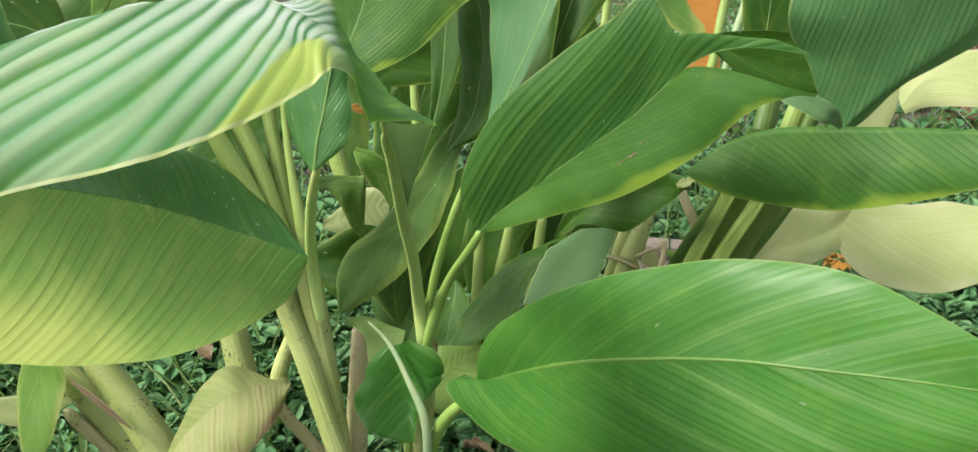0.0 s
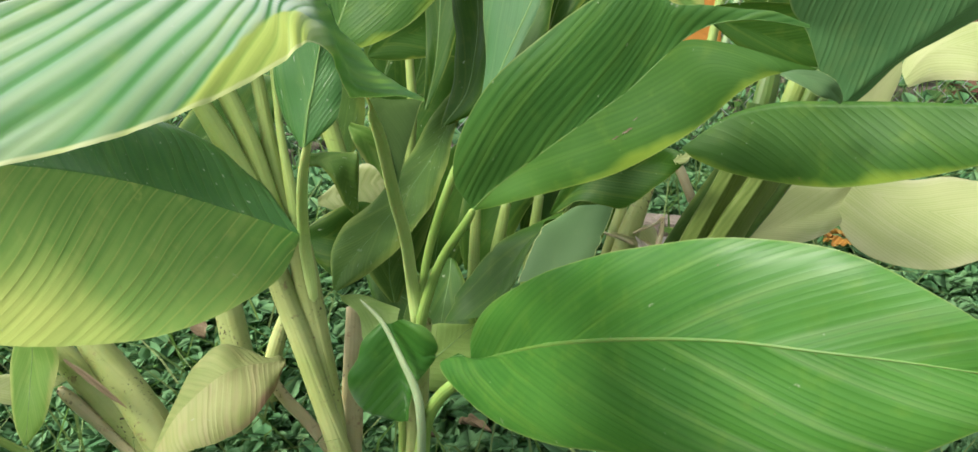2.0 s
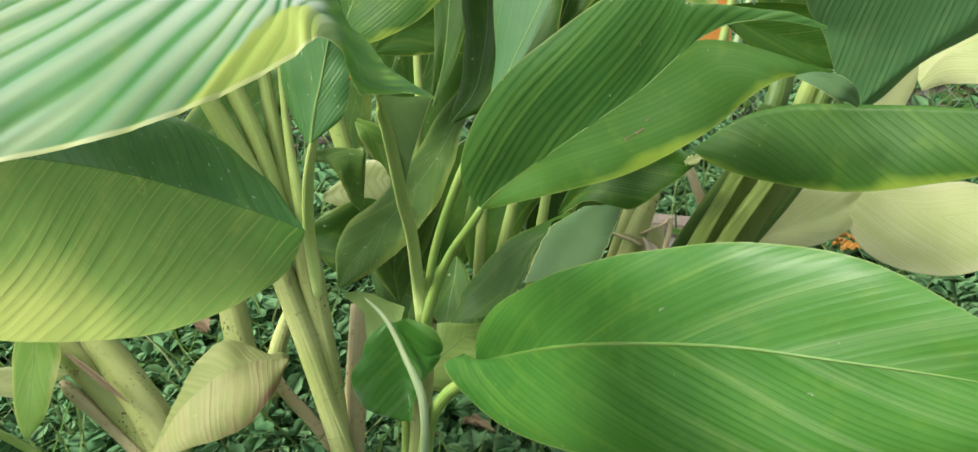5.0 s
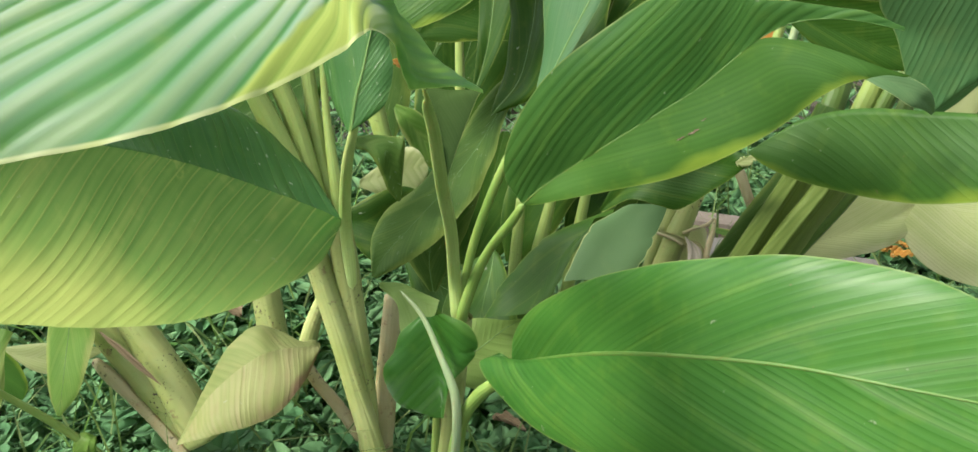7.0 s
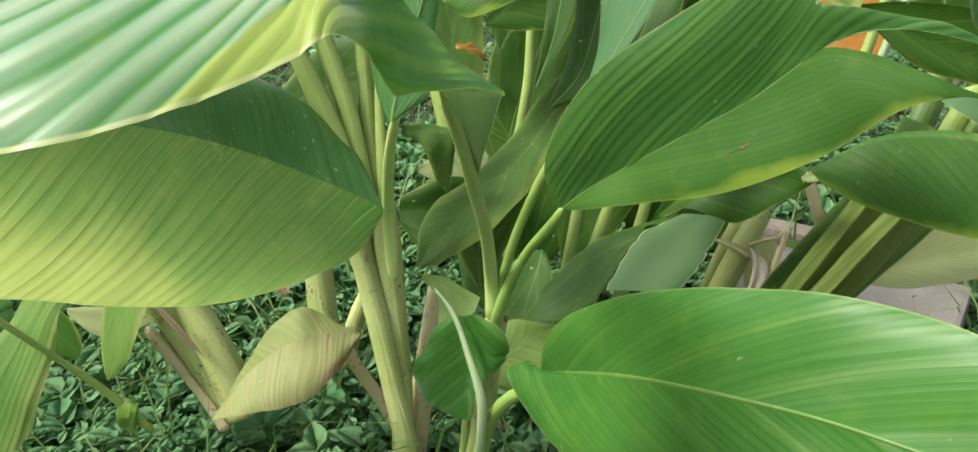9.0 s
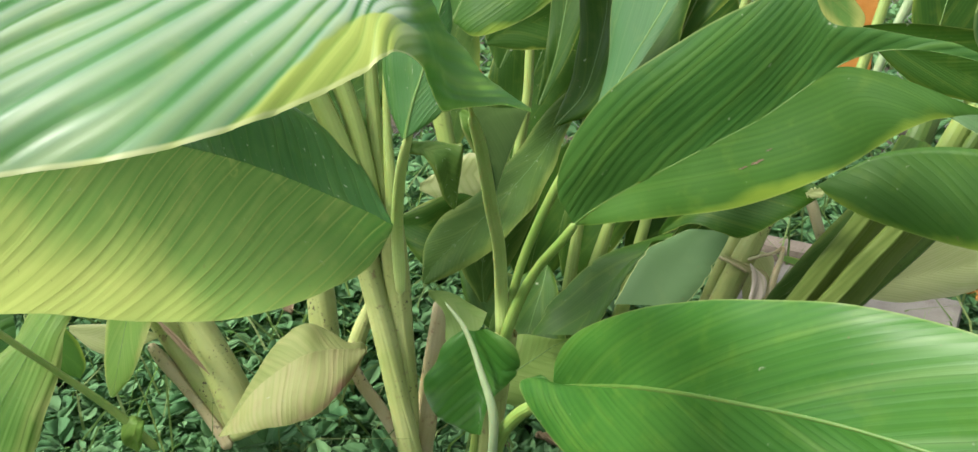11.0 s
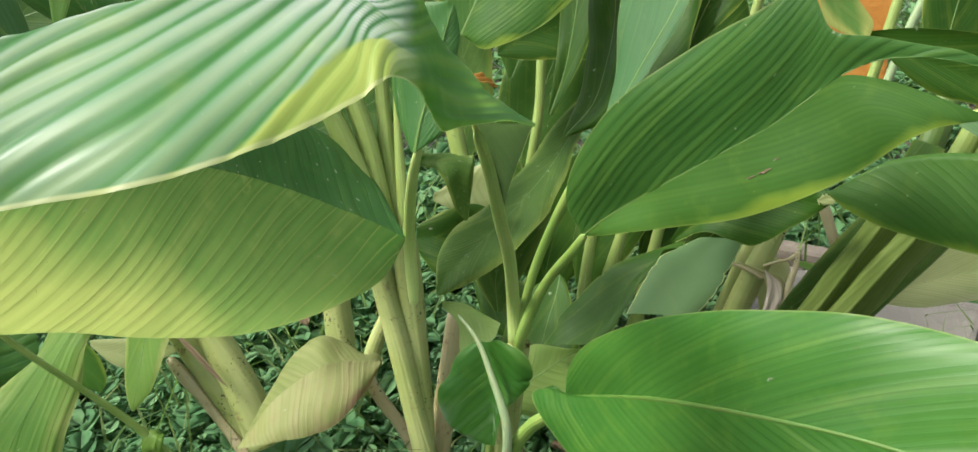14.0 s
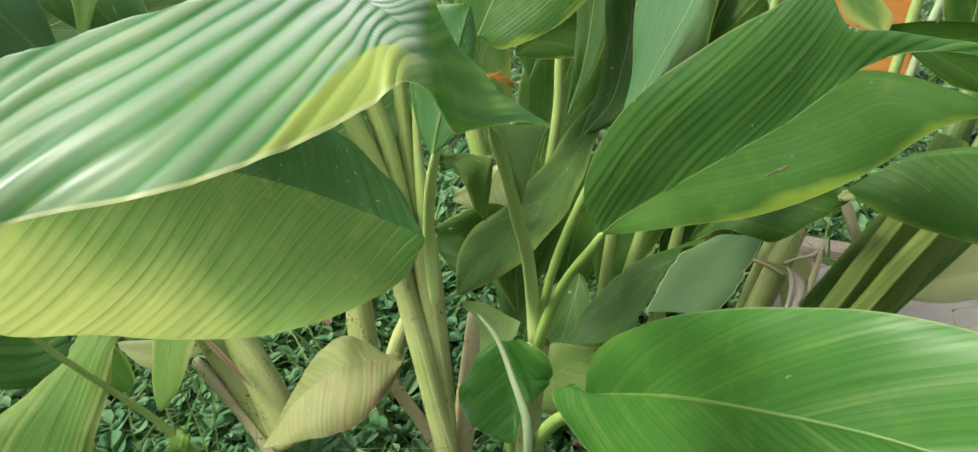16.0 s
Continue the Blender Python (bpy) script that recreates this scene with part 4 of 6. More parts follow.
stalk(shoots["right"], "petiole", STALK_DARK, [(0.316, 0.731, 0.442, 0.007), (0.292, 0.721, 0.391, 0.008), (0.260, 0.721, 0.342, 0.009), (0.227, 0.723, 0.296, 0.009), (0.180, 0.726, 0.228, 0.010)])
stalk(shoots["right"], "stem", STALK_DARK, [(0.288, 0.813, 0.461, 0.010), (0.271, 0.795, 0.413, 0.011), (0.235, 0.773, 0.340, 0.012), (0.197, 0.763, 0.290, 0.013), (0.139, 0.758, 0.215, 0.014)])
stalk(shoots["right"], "petiole", STALK, [(0.306, 1.038, 0.551, 0.006), (0.293, 1.024, 0.514, 0.006), (0.282, 1.011, 0.477, 0.006), (0.261, 0.986, 0.411, 0.006)])
stalk(shoots["right"], "petiole", STALK_PALE, [(0.333, 1.035, 0.541, 0.006), (0.319, 1.024, 0.512, 0.006), (0.305, 1.013, 0.483, 0.005), (0.277, 0.986, 0.409, 0.005)])
leaf(shoots["right"], LEAF, dict(bulge=0.06, pleat=0.3, angle=40, rib=0), [
    ((0.145, 0.607, 0.433), (-0.000, -0.000, -0.001), (0.000, -0.001, -0.001)),
    ((0.159, 0.606, 0.443), (0.015, 0.027, -0.020), (-0.005, -0.007, -0.018)),
    ((0.180, 0.603, 0.457), (0.023, 0.041, -0.034), (-0.007, -0.019, -0.039)),
    ((0.208, 0.584, 0.469), (0.030, 0.052, -0.044), (-0.002, -0.020, -0.056)),
    ((0.245, 0.549, 0.475), (0.035, 0.052, -0.044), (-0.005, -0.021, -0.057)),
    ((0.284, 0.513, 0.479), (0.042, 0.054, -0.040), (-0.002, -0.021, -0.044)),
    ((0.319, 0.477, 0.481), (0.039, 0.047, -0.031), (0.003, -0.014, -0.026)),
    ((0.361, 0.439, 0.479), (-0.000, -0.000, -0.001), (-0.000, -0.001, -0.001)),
], "dark green leaf hanging sideways with a folded spine")
leaf(shoots["right"], LEAF_UNDER_LIT, dict(bulge=0.05, pleat=0.9, angle=28, rib=0), [
    ((0.254, 0.580, 0.457), (-0.002, 0.001, 0.002), (0.003, 0.000, 0.001)),
    ((0.264, 0.576, 0.472), (-0.017, 0.014, 0.009), (0.011, 0.003, -0.002)),
    ((0.280, 0.568, 0.489), (-0.043, 0.027, 0.025), (0.016, 0.006, 0.006)),
    ((0.305, 0.559, 0.513), (-0.084, 0.034, 0.025), (0.014, 0.005, -0.003)),
    ((0.334, 0.549, 0.540), (-0.115, 0.038, 0.028), (0.017, 0.003, -0.007)),
    ((0.359, 0.533, 0.569), (-0.120, 0.045, 0.044), (0.019, 0.002, -0.011)),
    ((0.387, 0.515, 0.606), (-0.093, 0.038, 0.055), (0.019, 0.002, -0.009)),
    ((0.420, 0.511, 0.655), (-0.002, 0.000, 0.001), (0.002, -0.000, -0.001)),
], "blue-green leaf seen from below with a thick midrib")
leaf(shoots["right"], LEAF_PALE, dict(bulge=0.03, pleat=0.4, angle=10, rib=0), [
    ((0.299, 0.631, 0.432), (-0.008, 0.000, 0.001), (0.010, 0.000, -0.001)),
    ((0.311, 0.639, 0.453), (-0.015, 0.000, 0.001), (0.013, -0.001, -0.004)),
    ((0.326, 0.646, 0.472), (-0.010, 0.001, 0.003), (0.008, -0.001, -0.003)),
    ((0.335, 0.652, 0.486), (-0.001, 0.000, 0.001), (0.001, -0.000, -0.001)),
], "yellow strip of withered leaf sheath")
leaf(shoots["right"], LEAF_DARK, dict(bulge=0.05, pleat=0.4, angle=20, rib=0), [
    ((0.189, 0.737, 0.523), (0.000, 0.000, 0.001), (-0.000, -0.000, -0.001)),
    ((0.220, 0.723, 0.508), (-0.001, -0.002, 0.020), (0.009, -0.009, -0.024)),
    ((0.256, 0.710, 0.495), (-0.001, 0.001, 0.031), (0.009, -0.008, -0.023)),
    ((0.291, 0.698, 0.485), (-0.001, 0.002, 0.033), (0.004, -0.006, -0.016)),
    ((0.331, 0.685, 0.473), (0.000, 0.000, 0.001), (-0.000, -0.000, -0.001)),
], "shaded green leaf behind the pleated leaf")
leaf(shoots["right"], LEAF_DARK, dict(bulge=0.06, pleat=0.5, angle=20, rib=1.5), [
    ((0.267, 0.786, 0.492), (-0.006, 0.000, 0.001), (0.006, 0.000, -0.001)),
    ((0.275, 0.799, 0.527), (-0.026, -0.002, -0.004), (0.036, 0.007, -0.010)),
    ((0.288, 0.818, 0.580), (-0.028, 0.000, 0.002), (0.045, 0.010, -0.004)),
    ((0.299, 0.832, 0.643), (-0.001, 0.000, 0.000), (0.001, 0.000, -0.000)),
], "dark green upright leaf in shade")
leaf(shoots["right"], LEAF_DULL, dict(bulge=0.15, pleat=0.4, angle=8, rib=0), [
    ((0.269, 0.782, 0.416), (-0.012, 0.014, 0.001), (0.005, -0.014, -0.000)),
    ((0.242, 0.764, 0.369), (-0.012, 0.015, 0.003), (0.009, -0.016, -0.006)),
    ((0.214, 0.753, 0.328), (-0.017, 0.015, 0.003), (0.009, -0.015, -0.003)),
    ((0.178, 0.747, 0.287), (-0.014, 0.014, -0.001), (0.009, -0.016, -0.005)),
    ((0.139, 0.746, 0.236), (-0.005, 0.009, -0.000), (0.008, -0.010, -0.003)),
], "dark green sheath blade wrapped along the stems")
leaf(shoots["right"], LEAF_SHEATH, dict(bulge=0.25, pleat=0.5, angle=5, rib=0, gap=0.05), [
    ((0.246, 0.715, 0.419), (-0.007, 0.012, 0.005), (0.015, 0.008, -0.010)),
    ((0.234, 0.713, 0.397), (-0.008, 0.012, 0.005), (0.015, 0.008, -0.011)),
    ((0.219, 0.711, 0.372), (-0.008, 0.012, 0.004), (0.015, 0.008, -0.012)),
    ((0.199, 0.709, 0.337), (-0.008, 0.012, 0.004), (0.014, 0.008, -0.012)),
    ((0.177, 0.707, 0.297), (-0.009, 0.012, 0.004), (0.015, 0.008, -0.013)),
    ((0.152, 0.705, 0.254), (-0.008, 0.012, 0.002), (0.013, 0.008, -0.014)),
], "olive sheath wrapped round the leaning stems")
leaf(shoots["right"], LEAF_SHEATH, dict(bulge=0.25, pleat=0.5, angle=5, rib=0, gap=0.05), [
    ((0.271, 0.708, 0.412), (-0.008, 0.012, 0.005), (0.016, 0.008, -0.012)),
    ((0.258, 0.706, 0.388), (-0.008, 0.012, 0.005), (0.016, 0.008, -0.012)),
    ((0.242, 0.704, 0.360), (-0.008, 0.012, 0.005), (0.016, 0.008, -0.012)),
    ((0.221, 0.702, 0.329), (-0.009, 0.012, 0.004), (0.016, 0.008, -0.014)),
    ((0.198, 0.700, 0.293), (-0.009, 0.012, 0.004), (0.016, 0.008, -0.013)),
    ((0.173, 0.698, 0.254), (-0.009, 0.012, 0.003), (0.014, 0.008, -0.014)),
], "olive sheath wrapped round a leaning stem")
# shoot: right_back
stalk(shoots["right_back"], "stem", STEM, [(0.182, 0.938, 0.285, 0.006), (0.162, 0.934, 0.249, 0.012), (0.141, 0.925, 0.201, 0.014), (0.117, 0.919, 0.133, 0.015)])
stalk(shoots["right_back"], "stem", STEM, [(0.154, 0.968, 0.264, 0.005), (0.140, 0.953, 0.226, 0.009), (0.126, 0.947, 0.184, 0.011), (0.107, 0.935, 0.126, 0.012)])
stalk(shoots["right_back"], "twig", STEM_DRY, [(0.155, 0.917, 0.229, 0.002), (0.170, 0.919, 0.234, 0.002), (0.187, 0.921, 0.239, 0.002), (0.194, 0.924, 0.245, 0.002)])
stalk(shoots["right_back"], "twig", STEM_DRY, [(0.195, 0.924, 0.246, 0.002), (0.192, 0.918, 0.231, 0.003), (0.186, 0.912, 0.212, 0.004), (0.178, 0.901, 0.182, 0.004)])
stalk(shoots["right_back"], "twig", STEM_DRY, [(0.118, 0.917, 0.233, 0.002), (0.128, 0.916, 0.229, 0.002), (0.142, 0.914, 0.223, 0.002), (0.155, 0.912, 0.215, 0.002)])
leaf(shoots["right_back"], LEAF_PALE, dict(bulge=0.05, pleat=0.5, angle=24, rib=0), [
    ((0.224, 0.785, 0.256), (0.000, 0.000, 0.000), (0.000, 0.000, 0.000)),
    ((0.265, 0.807, 0.262), (0.023, 0.021, 0.055), (0.017, -0.014, -0.015)),
    ((0.319, 0.821, 0.267), (0.025, 0.034, 0.039), (0.006, -0.024, -0.014)),
    ((0.371, 0.844, 0.273), (0.025, 0.028, 0.023), (-0.021, -0.036, -0.019)),
    ((0.408, 0.867, 0.281), (0.018, 0.022, 0.007), (-0.032, -0.039, -0.025)),
], "pale yellow wilting leaf low beside the path")
leaf(shoots["right_back"], LEAF_PALE, dict(bulge=0.05, pleat=0.5, angle=22, rib=0), [
    ((0.399, 0.852, 0.293), (0.002, 0.001, 0.001), (-0.025, -0.013, -0.032)),
    ((0.419, 0.840, 0.286), (0.017, 0.023, 0.009), (-0.034, -0.028, -0.047)),
    ((0.445, 0.819, 0.277), (0.024, 0.036, 0.018), (-0.032, -0.039, -0.051)),
    ((0.490, 0.798, 0.269), (0.026, 0.040, 0.028), (-0.025, -0.036, -0.045)),
    ((0.534, 0.770, 0.266), (0.021, 0.039, 0.026), (-0.009, -0.010, -0.026)),
    ((0.588, 0.753, 0.267), (0.000, 0.000, 0.001), (-0.000, -0.000, -0.001)),
], "pale yellow wilting leaf bent over the ground")
leaf(shoots["right_back"], LEAF_PALE, dict(bulge=0.08, pleat=0.5, angle=20, rib=0), [
    ((0.429, 0.822, 0.420), (0.002, 0.014, 0.011), (0.003, -0.003, -0.008)),
    ((0.450, 0.822, 0.445), (0.005, 0.025, 0.016), (0.004, -0.009, -0.026)),
    ((0.480, 0.808, 0.455), (0.009, 0.025, 0.016), (-0.002, -0.022, -0.033)),
    ((0.520, 0.788, 0.451), (0.014, 0.026, 0.017), (-0.006, -0.020, -0.029)),
    ((0.569, 0.766, 0.438), (0.000, 0.000, 0.001), (-0.000, -0.000, -0.001)),
], "pale yellow leaf with a pointed tip")
leaf(shoots["right_back"], LEAF_DRY, dict(bulge=0.12, pleat=1.0, angle=20, rib=0), [
    ((0.128, 0.917, 0.232), (-0.001, 0.001, 0.002), (0.001, -0.001, -0.002)),
    ((0.144, 0.915, 0.226), (0.000, 0.001, 0.003), (-0.000, -0.001, -0.003)),
    ((0.160, 0.913, 0.218), (0.002, 0.001, 0.004), (-0.003, -0.001, -0.004)),
    ((0.171, 0.910, 0.209), (0.006, 0.002, 0.006), (-0.010, -0.002, -0.006)),
    ((0.173, 0.903, 0.191), (0.012, 0.000, -0.001), (-0.012, -0.001, -0.000)),
    ((0.171, 0.895, 0.168), (0.008, 0.000, -0.001), (-0.008, 0.000, 0.001)),
], "dry papery brown leaf scrap")
leaf(shoots["right_back"], LEAF_PALE, dict(bulge=0.08, pleat=0.6, angle=20, rib=0), [
    ((0.163, 0.953, 0.224), (-0.005, 0.000, 0.000), (0.005, 0.001, 0.001)),
    ((0.170, 0.949, 0.211), (-0.015, -0.001, -0.003), (0.019, 0.004, 0.009)),
    ((0.173, 0.942, 0.191), (-0.019, 0.000, 0.002), (0.018, 0.003, 0.006)),
    ((0.170, 0.930, 0.160), (-0.012, 0.000, 0.001), (0.012, 0.000, -0.001)),
], "yellow torn leaf remnant")
leaf(shoots["right_back"], LEAF_YELLOWING, dict(bulge=0.08, pleat=0.6, angle=20, rib=0), [
    ((0.206, 1.002, 0.196), (-0.002, 0.001, 0.003), (0.002, -0.001, -0.003)),
    ((0.228, 1.001, 0.191), (-0.004, 0.002, 0.005), (-0.000, -0.002, -0.005)),
    ((0.245, 1.000, 0.186), (-0.000, 0.002, 0.005), (-0.005, -0.002, -0.006)),
], "yellow-green torn leaf remnant on the path")
leaf(shoots["right_back"], PAPER, dict(bulge=0.25, pleat=0.8, angle=12, rib=0, gap=0.02, ragged=0.08), [
    ((0.159, 0.906, 0.228), (-0.003, -0.000, 0.002), (0.003, -0.001, -0.003)),
    ((0.167, 0.902, 0.215), (-0.008, -0.002, 0.000), (0.008, 0.001, -0.002)),
    ((0.167, 0.896, 0.201), (-0.009, -0.002, 0.001), (0.009, 0.001, -0.002)),
    ((0.161, 0.888, 0.185), (-0.008, -0.002, -0.001), (0.010, 0.003, 0.001)),
], "curled papery brown and white leaf scrap")
# shoot: back
stalk(shoots["inner"], "petiole", STALK, [(-0.041, 0.929, 0.281, 0.006), (-0.048, 0.911, 0.231, 0.007), (-0.055, 0.892, 0.180, 0.008), (-0.065, 0.880, 0.096, 0.009)])
stalk(shoots["back"], "petiole", STALK, [(-0.002, 0.931, 0.282, 0.006), (-0.017, 0.913, 0.234, 0.008), (-0.032, 0.895, 0.186, 0.009), (-0.049, 0.883, 0.102, 0.010)])
stalk(shoots["back"], "petiole", STALK, [(0.041, 0.935, 0.289, 0.006), (0.028, 0.916, 0.239, 0.007), (0.016, 0.898, 0.189, 0.008), (0.001, 0.886, 0.105, 0.009)])
stalk(shoots["back"], "petiole", STALK, [(0.090, 0.939, 0.297, 0.005), (0.057, 0.920, 0.246, 0.006), (0.024, 0.901, 0.196, 0.007), (-0.011, 0.889, 0.114, 0.007)])
stalk(shoots["back"], "petiole", STALK, [(-0.021, 0.912, 0.230, 0.005), (-0.030, 0.899, 0.197, 0.006), (-0.039, 0.887, 0.164, 0.006), (-0.053, 0.875, 0.079, 0.007)])
stalk(shoots["deep"], "petiole", STALK, [(-0.120, 1.152, 0.505, 0.006), (-0.126, 1.130, 0.445, 0.006), (-0.128, 1.105, 0.376, 0.007), (-0.144, 1.067, 0.274, 0.007)])
stalk(shoots["deep"], "petiole", STALK, [(0.163, 1.133, 0.560, 0.006), (0.157, 1.118, 0.519, 0.006), (0.141, 1.097, 0.462, 0.006), (0.107, 1.064, 0.374, 0.007)])
stalk(shoots["deep"], "petiole", STALK, [(0.150, 1.174, 0.542, 0.005), (0.140, 1.158, 0.499, 0.005), (0.118, 1.136, 0.441, 0.005)])
stalk(shoots["deep"], "petiole", STALK, [(-0.241, 1.055, 0.380, 0.013), (-0.231, 1.039, 0.337, 0.012), (-0.214, 1.018, 0.278, 0.012), (-0.198, 0.994, 0.210, 0.013)])
leaf(shoots["back"], LEAF_DARK, dict(bulge=0.06, pleat=0.4, angle=20, rib=0, ragged=0.06), [
    ((0.044, 0.757, 0.327), (-0.001, 0.000, 0.001), (0.001, -0.000, -0.001)),
    ((0.078, 0.750, 0.358), (-0.005, 0.008, 0.022), (-0.002, -0.014, -0.012)),
    ((0.114, 0.733, 0.374), (-0.003, 0.014, 0.026), (-0.000, -0.016, -0.032)),
    ((0.148, 0.715, 0.386), (-0.004, 0.011, 0.016), (-0.001, -0.011, -0.017)),
    ((0.162, 0.699, 0.395), (-0.001, 0.007, 0.006), (0.005, -0.002, -0.007)),
    ((0.174, 0.696, 0.397), (-0.000, 0.000, 0.001), (0.000, -0.000, -0.001)),
], "shaded green leaf with a torn whitish tip")
leaf(shoots["back"], LEAF_CUT, dict(bulge=0.05, pleat=0.12, angle=4, rib=0, ragged=0.04), [
    ((0.087, 0.729, 0.344), (0.020, -0.000, 0.000), (-0.020, 0.001, -0.000)),
    ((0.075, 0.720, 0.336), (0.027, -0.001, -0.000), (-0.027, 0.001, -0.000)),
    ((0.061, 0.704, 0.323), (0.031, -0.000, -0.001), (-0.032, 0.005, 0.005)),
    ((0.048, 0.691, 0.310), (0.033, -0.002, -0.004), (-0.032, 0.003, 0.000)),
    ((0.034, 0.674, 0.293), (0.024, -0.002, -0.004), (-0.031, 0.002, -0.003)),
], "cut grey-green leaf seen from below")
leaf(shoots["back"], LEAF_DARK, dict(bulge=0.05, pleat=0.3, angle=20, rib=0, ragged=0.05), [
    ((0.053, 0.739, 0.329), (-0.017, -0.010, 0.001), (0.009, 0.020, 0.002)),
    ((0.015, 0.725, 0.307), (0.015, -0.002, 0.013), (-0.022, 0.015, 0.003)),
    ((-0.005, 0.712, 0.287), (0.017, -0.001, 0.008), (-0.030, 0.019, 0.001)),
    ((-0.021, 0.695, 0.268), (0.019, -0.001, 0.008), (-0.039, 0.017, -0.002)),
    ((-0.041, 0.680, 0.254), (0.025, -0.003, 0.003), (-0.033, 0.014, -0.012)),
], "dark ragged half of a cut leaf")
leaf(shoots["back"], LEAF_DARK, dict(bulge=0.08, pleat=0.4, angle=20, rib=1.2), [
    ((-0.067, 0.783, 0.275), (-0.007, -0.000, -0.001), (0.005, -0.001, -0.004)),
    ((-0.070, 0.767, 0.259), (-0.027, 0.009, 0.002), (0.017, -0.009, -0.001)),
    ((-0.076, 0.751, 0.241), (-0.040, 0.008, -0.001), (0.027, -0.009, -0.001)),
    ((-0.082, 0.734, 0.220), (-0.042, 0.007, -0.004), (0.040, -0.009, -0.002)),
    ((-0.089, 0.705, 0.196), (-0.010, -0.002, -0.005), (0.037, -0.008, 0.002)),
], "drooping blue-green leaf in the shade of the clump")
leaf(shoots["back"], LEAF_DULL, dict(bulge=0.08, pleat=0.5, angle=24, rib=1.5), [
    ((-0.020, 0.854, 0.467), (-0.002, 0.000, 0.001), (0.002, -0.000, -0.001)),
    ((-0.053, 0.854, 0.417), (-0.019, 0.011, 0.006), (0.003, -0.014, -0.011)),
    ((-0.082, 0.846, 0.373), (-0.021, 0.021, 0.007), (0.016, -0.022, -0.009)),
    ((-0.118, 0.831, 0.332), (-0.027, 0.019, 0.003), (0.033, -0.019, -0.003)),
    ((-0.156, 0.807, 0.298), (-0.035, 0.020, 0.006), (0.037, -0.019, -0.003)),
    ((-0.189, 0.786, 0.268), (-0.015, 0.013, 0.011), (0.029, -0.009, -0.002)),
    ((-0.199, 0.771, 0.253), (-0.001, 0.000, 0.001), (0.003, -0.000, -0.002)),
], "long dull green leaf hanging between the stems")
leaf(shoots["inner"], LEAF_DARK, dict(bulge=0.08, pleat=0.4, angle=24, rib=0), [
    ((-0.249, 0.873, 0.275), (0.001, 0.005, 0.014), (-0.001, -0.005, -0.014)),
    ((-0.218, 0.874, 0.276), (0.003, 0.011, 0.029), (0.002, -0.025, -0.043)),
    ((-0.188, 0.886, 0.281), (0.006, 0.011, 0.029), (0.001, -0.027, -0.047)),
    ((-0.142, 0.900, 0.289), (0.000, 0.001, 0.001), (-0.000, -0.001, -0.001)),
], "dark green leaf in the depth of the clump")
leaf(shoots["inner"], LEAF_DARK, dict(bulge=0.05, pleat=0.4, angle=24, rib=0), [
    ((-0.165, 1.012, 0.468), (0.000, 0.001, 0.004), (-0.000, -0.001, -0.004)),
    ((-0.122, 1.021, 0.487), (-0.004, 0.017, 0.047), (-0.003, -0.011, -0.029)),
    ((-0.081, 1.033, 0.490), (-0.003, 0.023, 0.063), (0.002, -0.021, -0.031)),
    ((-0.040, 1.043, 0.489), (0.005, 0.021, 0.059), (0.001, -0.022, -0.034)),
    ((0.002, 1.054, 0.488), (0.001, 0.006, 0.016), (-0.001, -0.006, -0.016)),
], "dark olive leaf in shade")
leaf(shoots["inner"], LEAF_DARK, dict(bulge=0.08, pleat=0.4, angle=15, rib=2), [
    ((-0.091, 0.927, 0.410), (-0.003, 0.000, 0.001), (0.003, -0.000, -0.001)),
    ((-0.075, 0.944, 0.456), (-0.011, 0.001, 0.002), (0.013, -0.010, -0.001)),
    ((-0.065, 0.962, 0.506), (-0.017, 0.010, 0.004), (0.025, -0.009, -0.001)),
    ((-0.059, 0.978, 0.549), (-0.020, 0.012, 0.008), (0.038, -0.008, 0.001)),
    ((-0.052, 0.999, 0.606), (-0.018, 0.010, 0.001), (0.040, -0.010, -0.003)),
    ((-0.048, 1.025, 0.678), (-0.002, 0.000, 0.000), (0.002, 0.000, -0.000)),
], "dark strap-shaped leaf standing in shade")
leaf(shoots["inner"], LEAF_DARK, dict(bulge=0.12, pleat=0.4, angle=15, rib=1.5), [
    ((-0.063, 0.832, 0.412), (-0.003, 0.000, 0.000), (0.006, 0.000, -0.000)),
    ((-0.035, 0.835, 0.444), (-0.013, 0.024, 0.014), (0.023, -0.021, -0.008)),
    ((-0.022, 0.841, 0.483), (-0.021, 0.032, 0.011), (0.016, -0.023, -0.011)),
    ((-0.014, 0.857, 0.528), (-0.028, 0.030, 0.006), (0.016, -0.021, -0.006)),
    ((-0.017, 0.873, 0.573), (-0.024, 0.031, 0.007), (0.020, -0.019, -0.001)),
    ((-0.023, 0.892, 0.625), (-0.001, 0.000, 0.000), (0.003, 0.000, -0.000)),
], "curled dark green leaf")
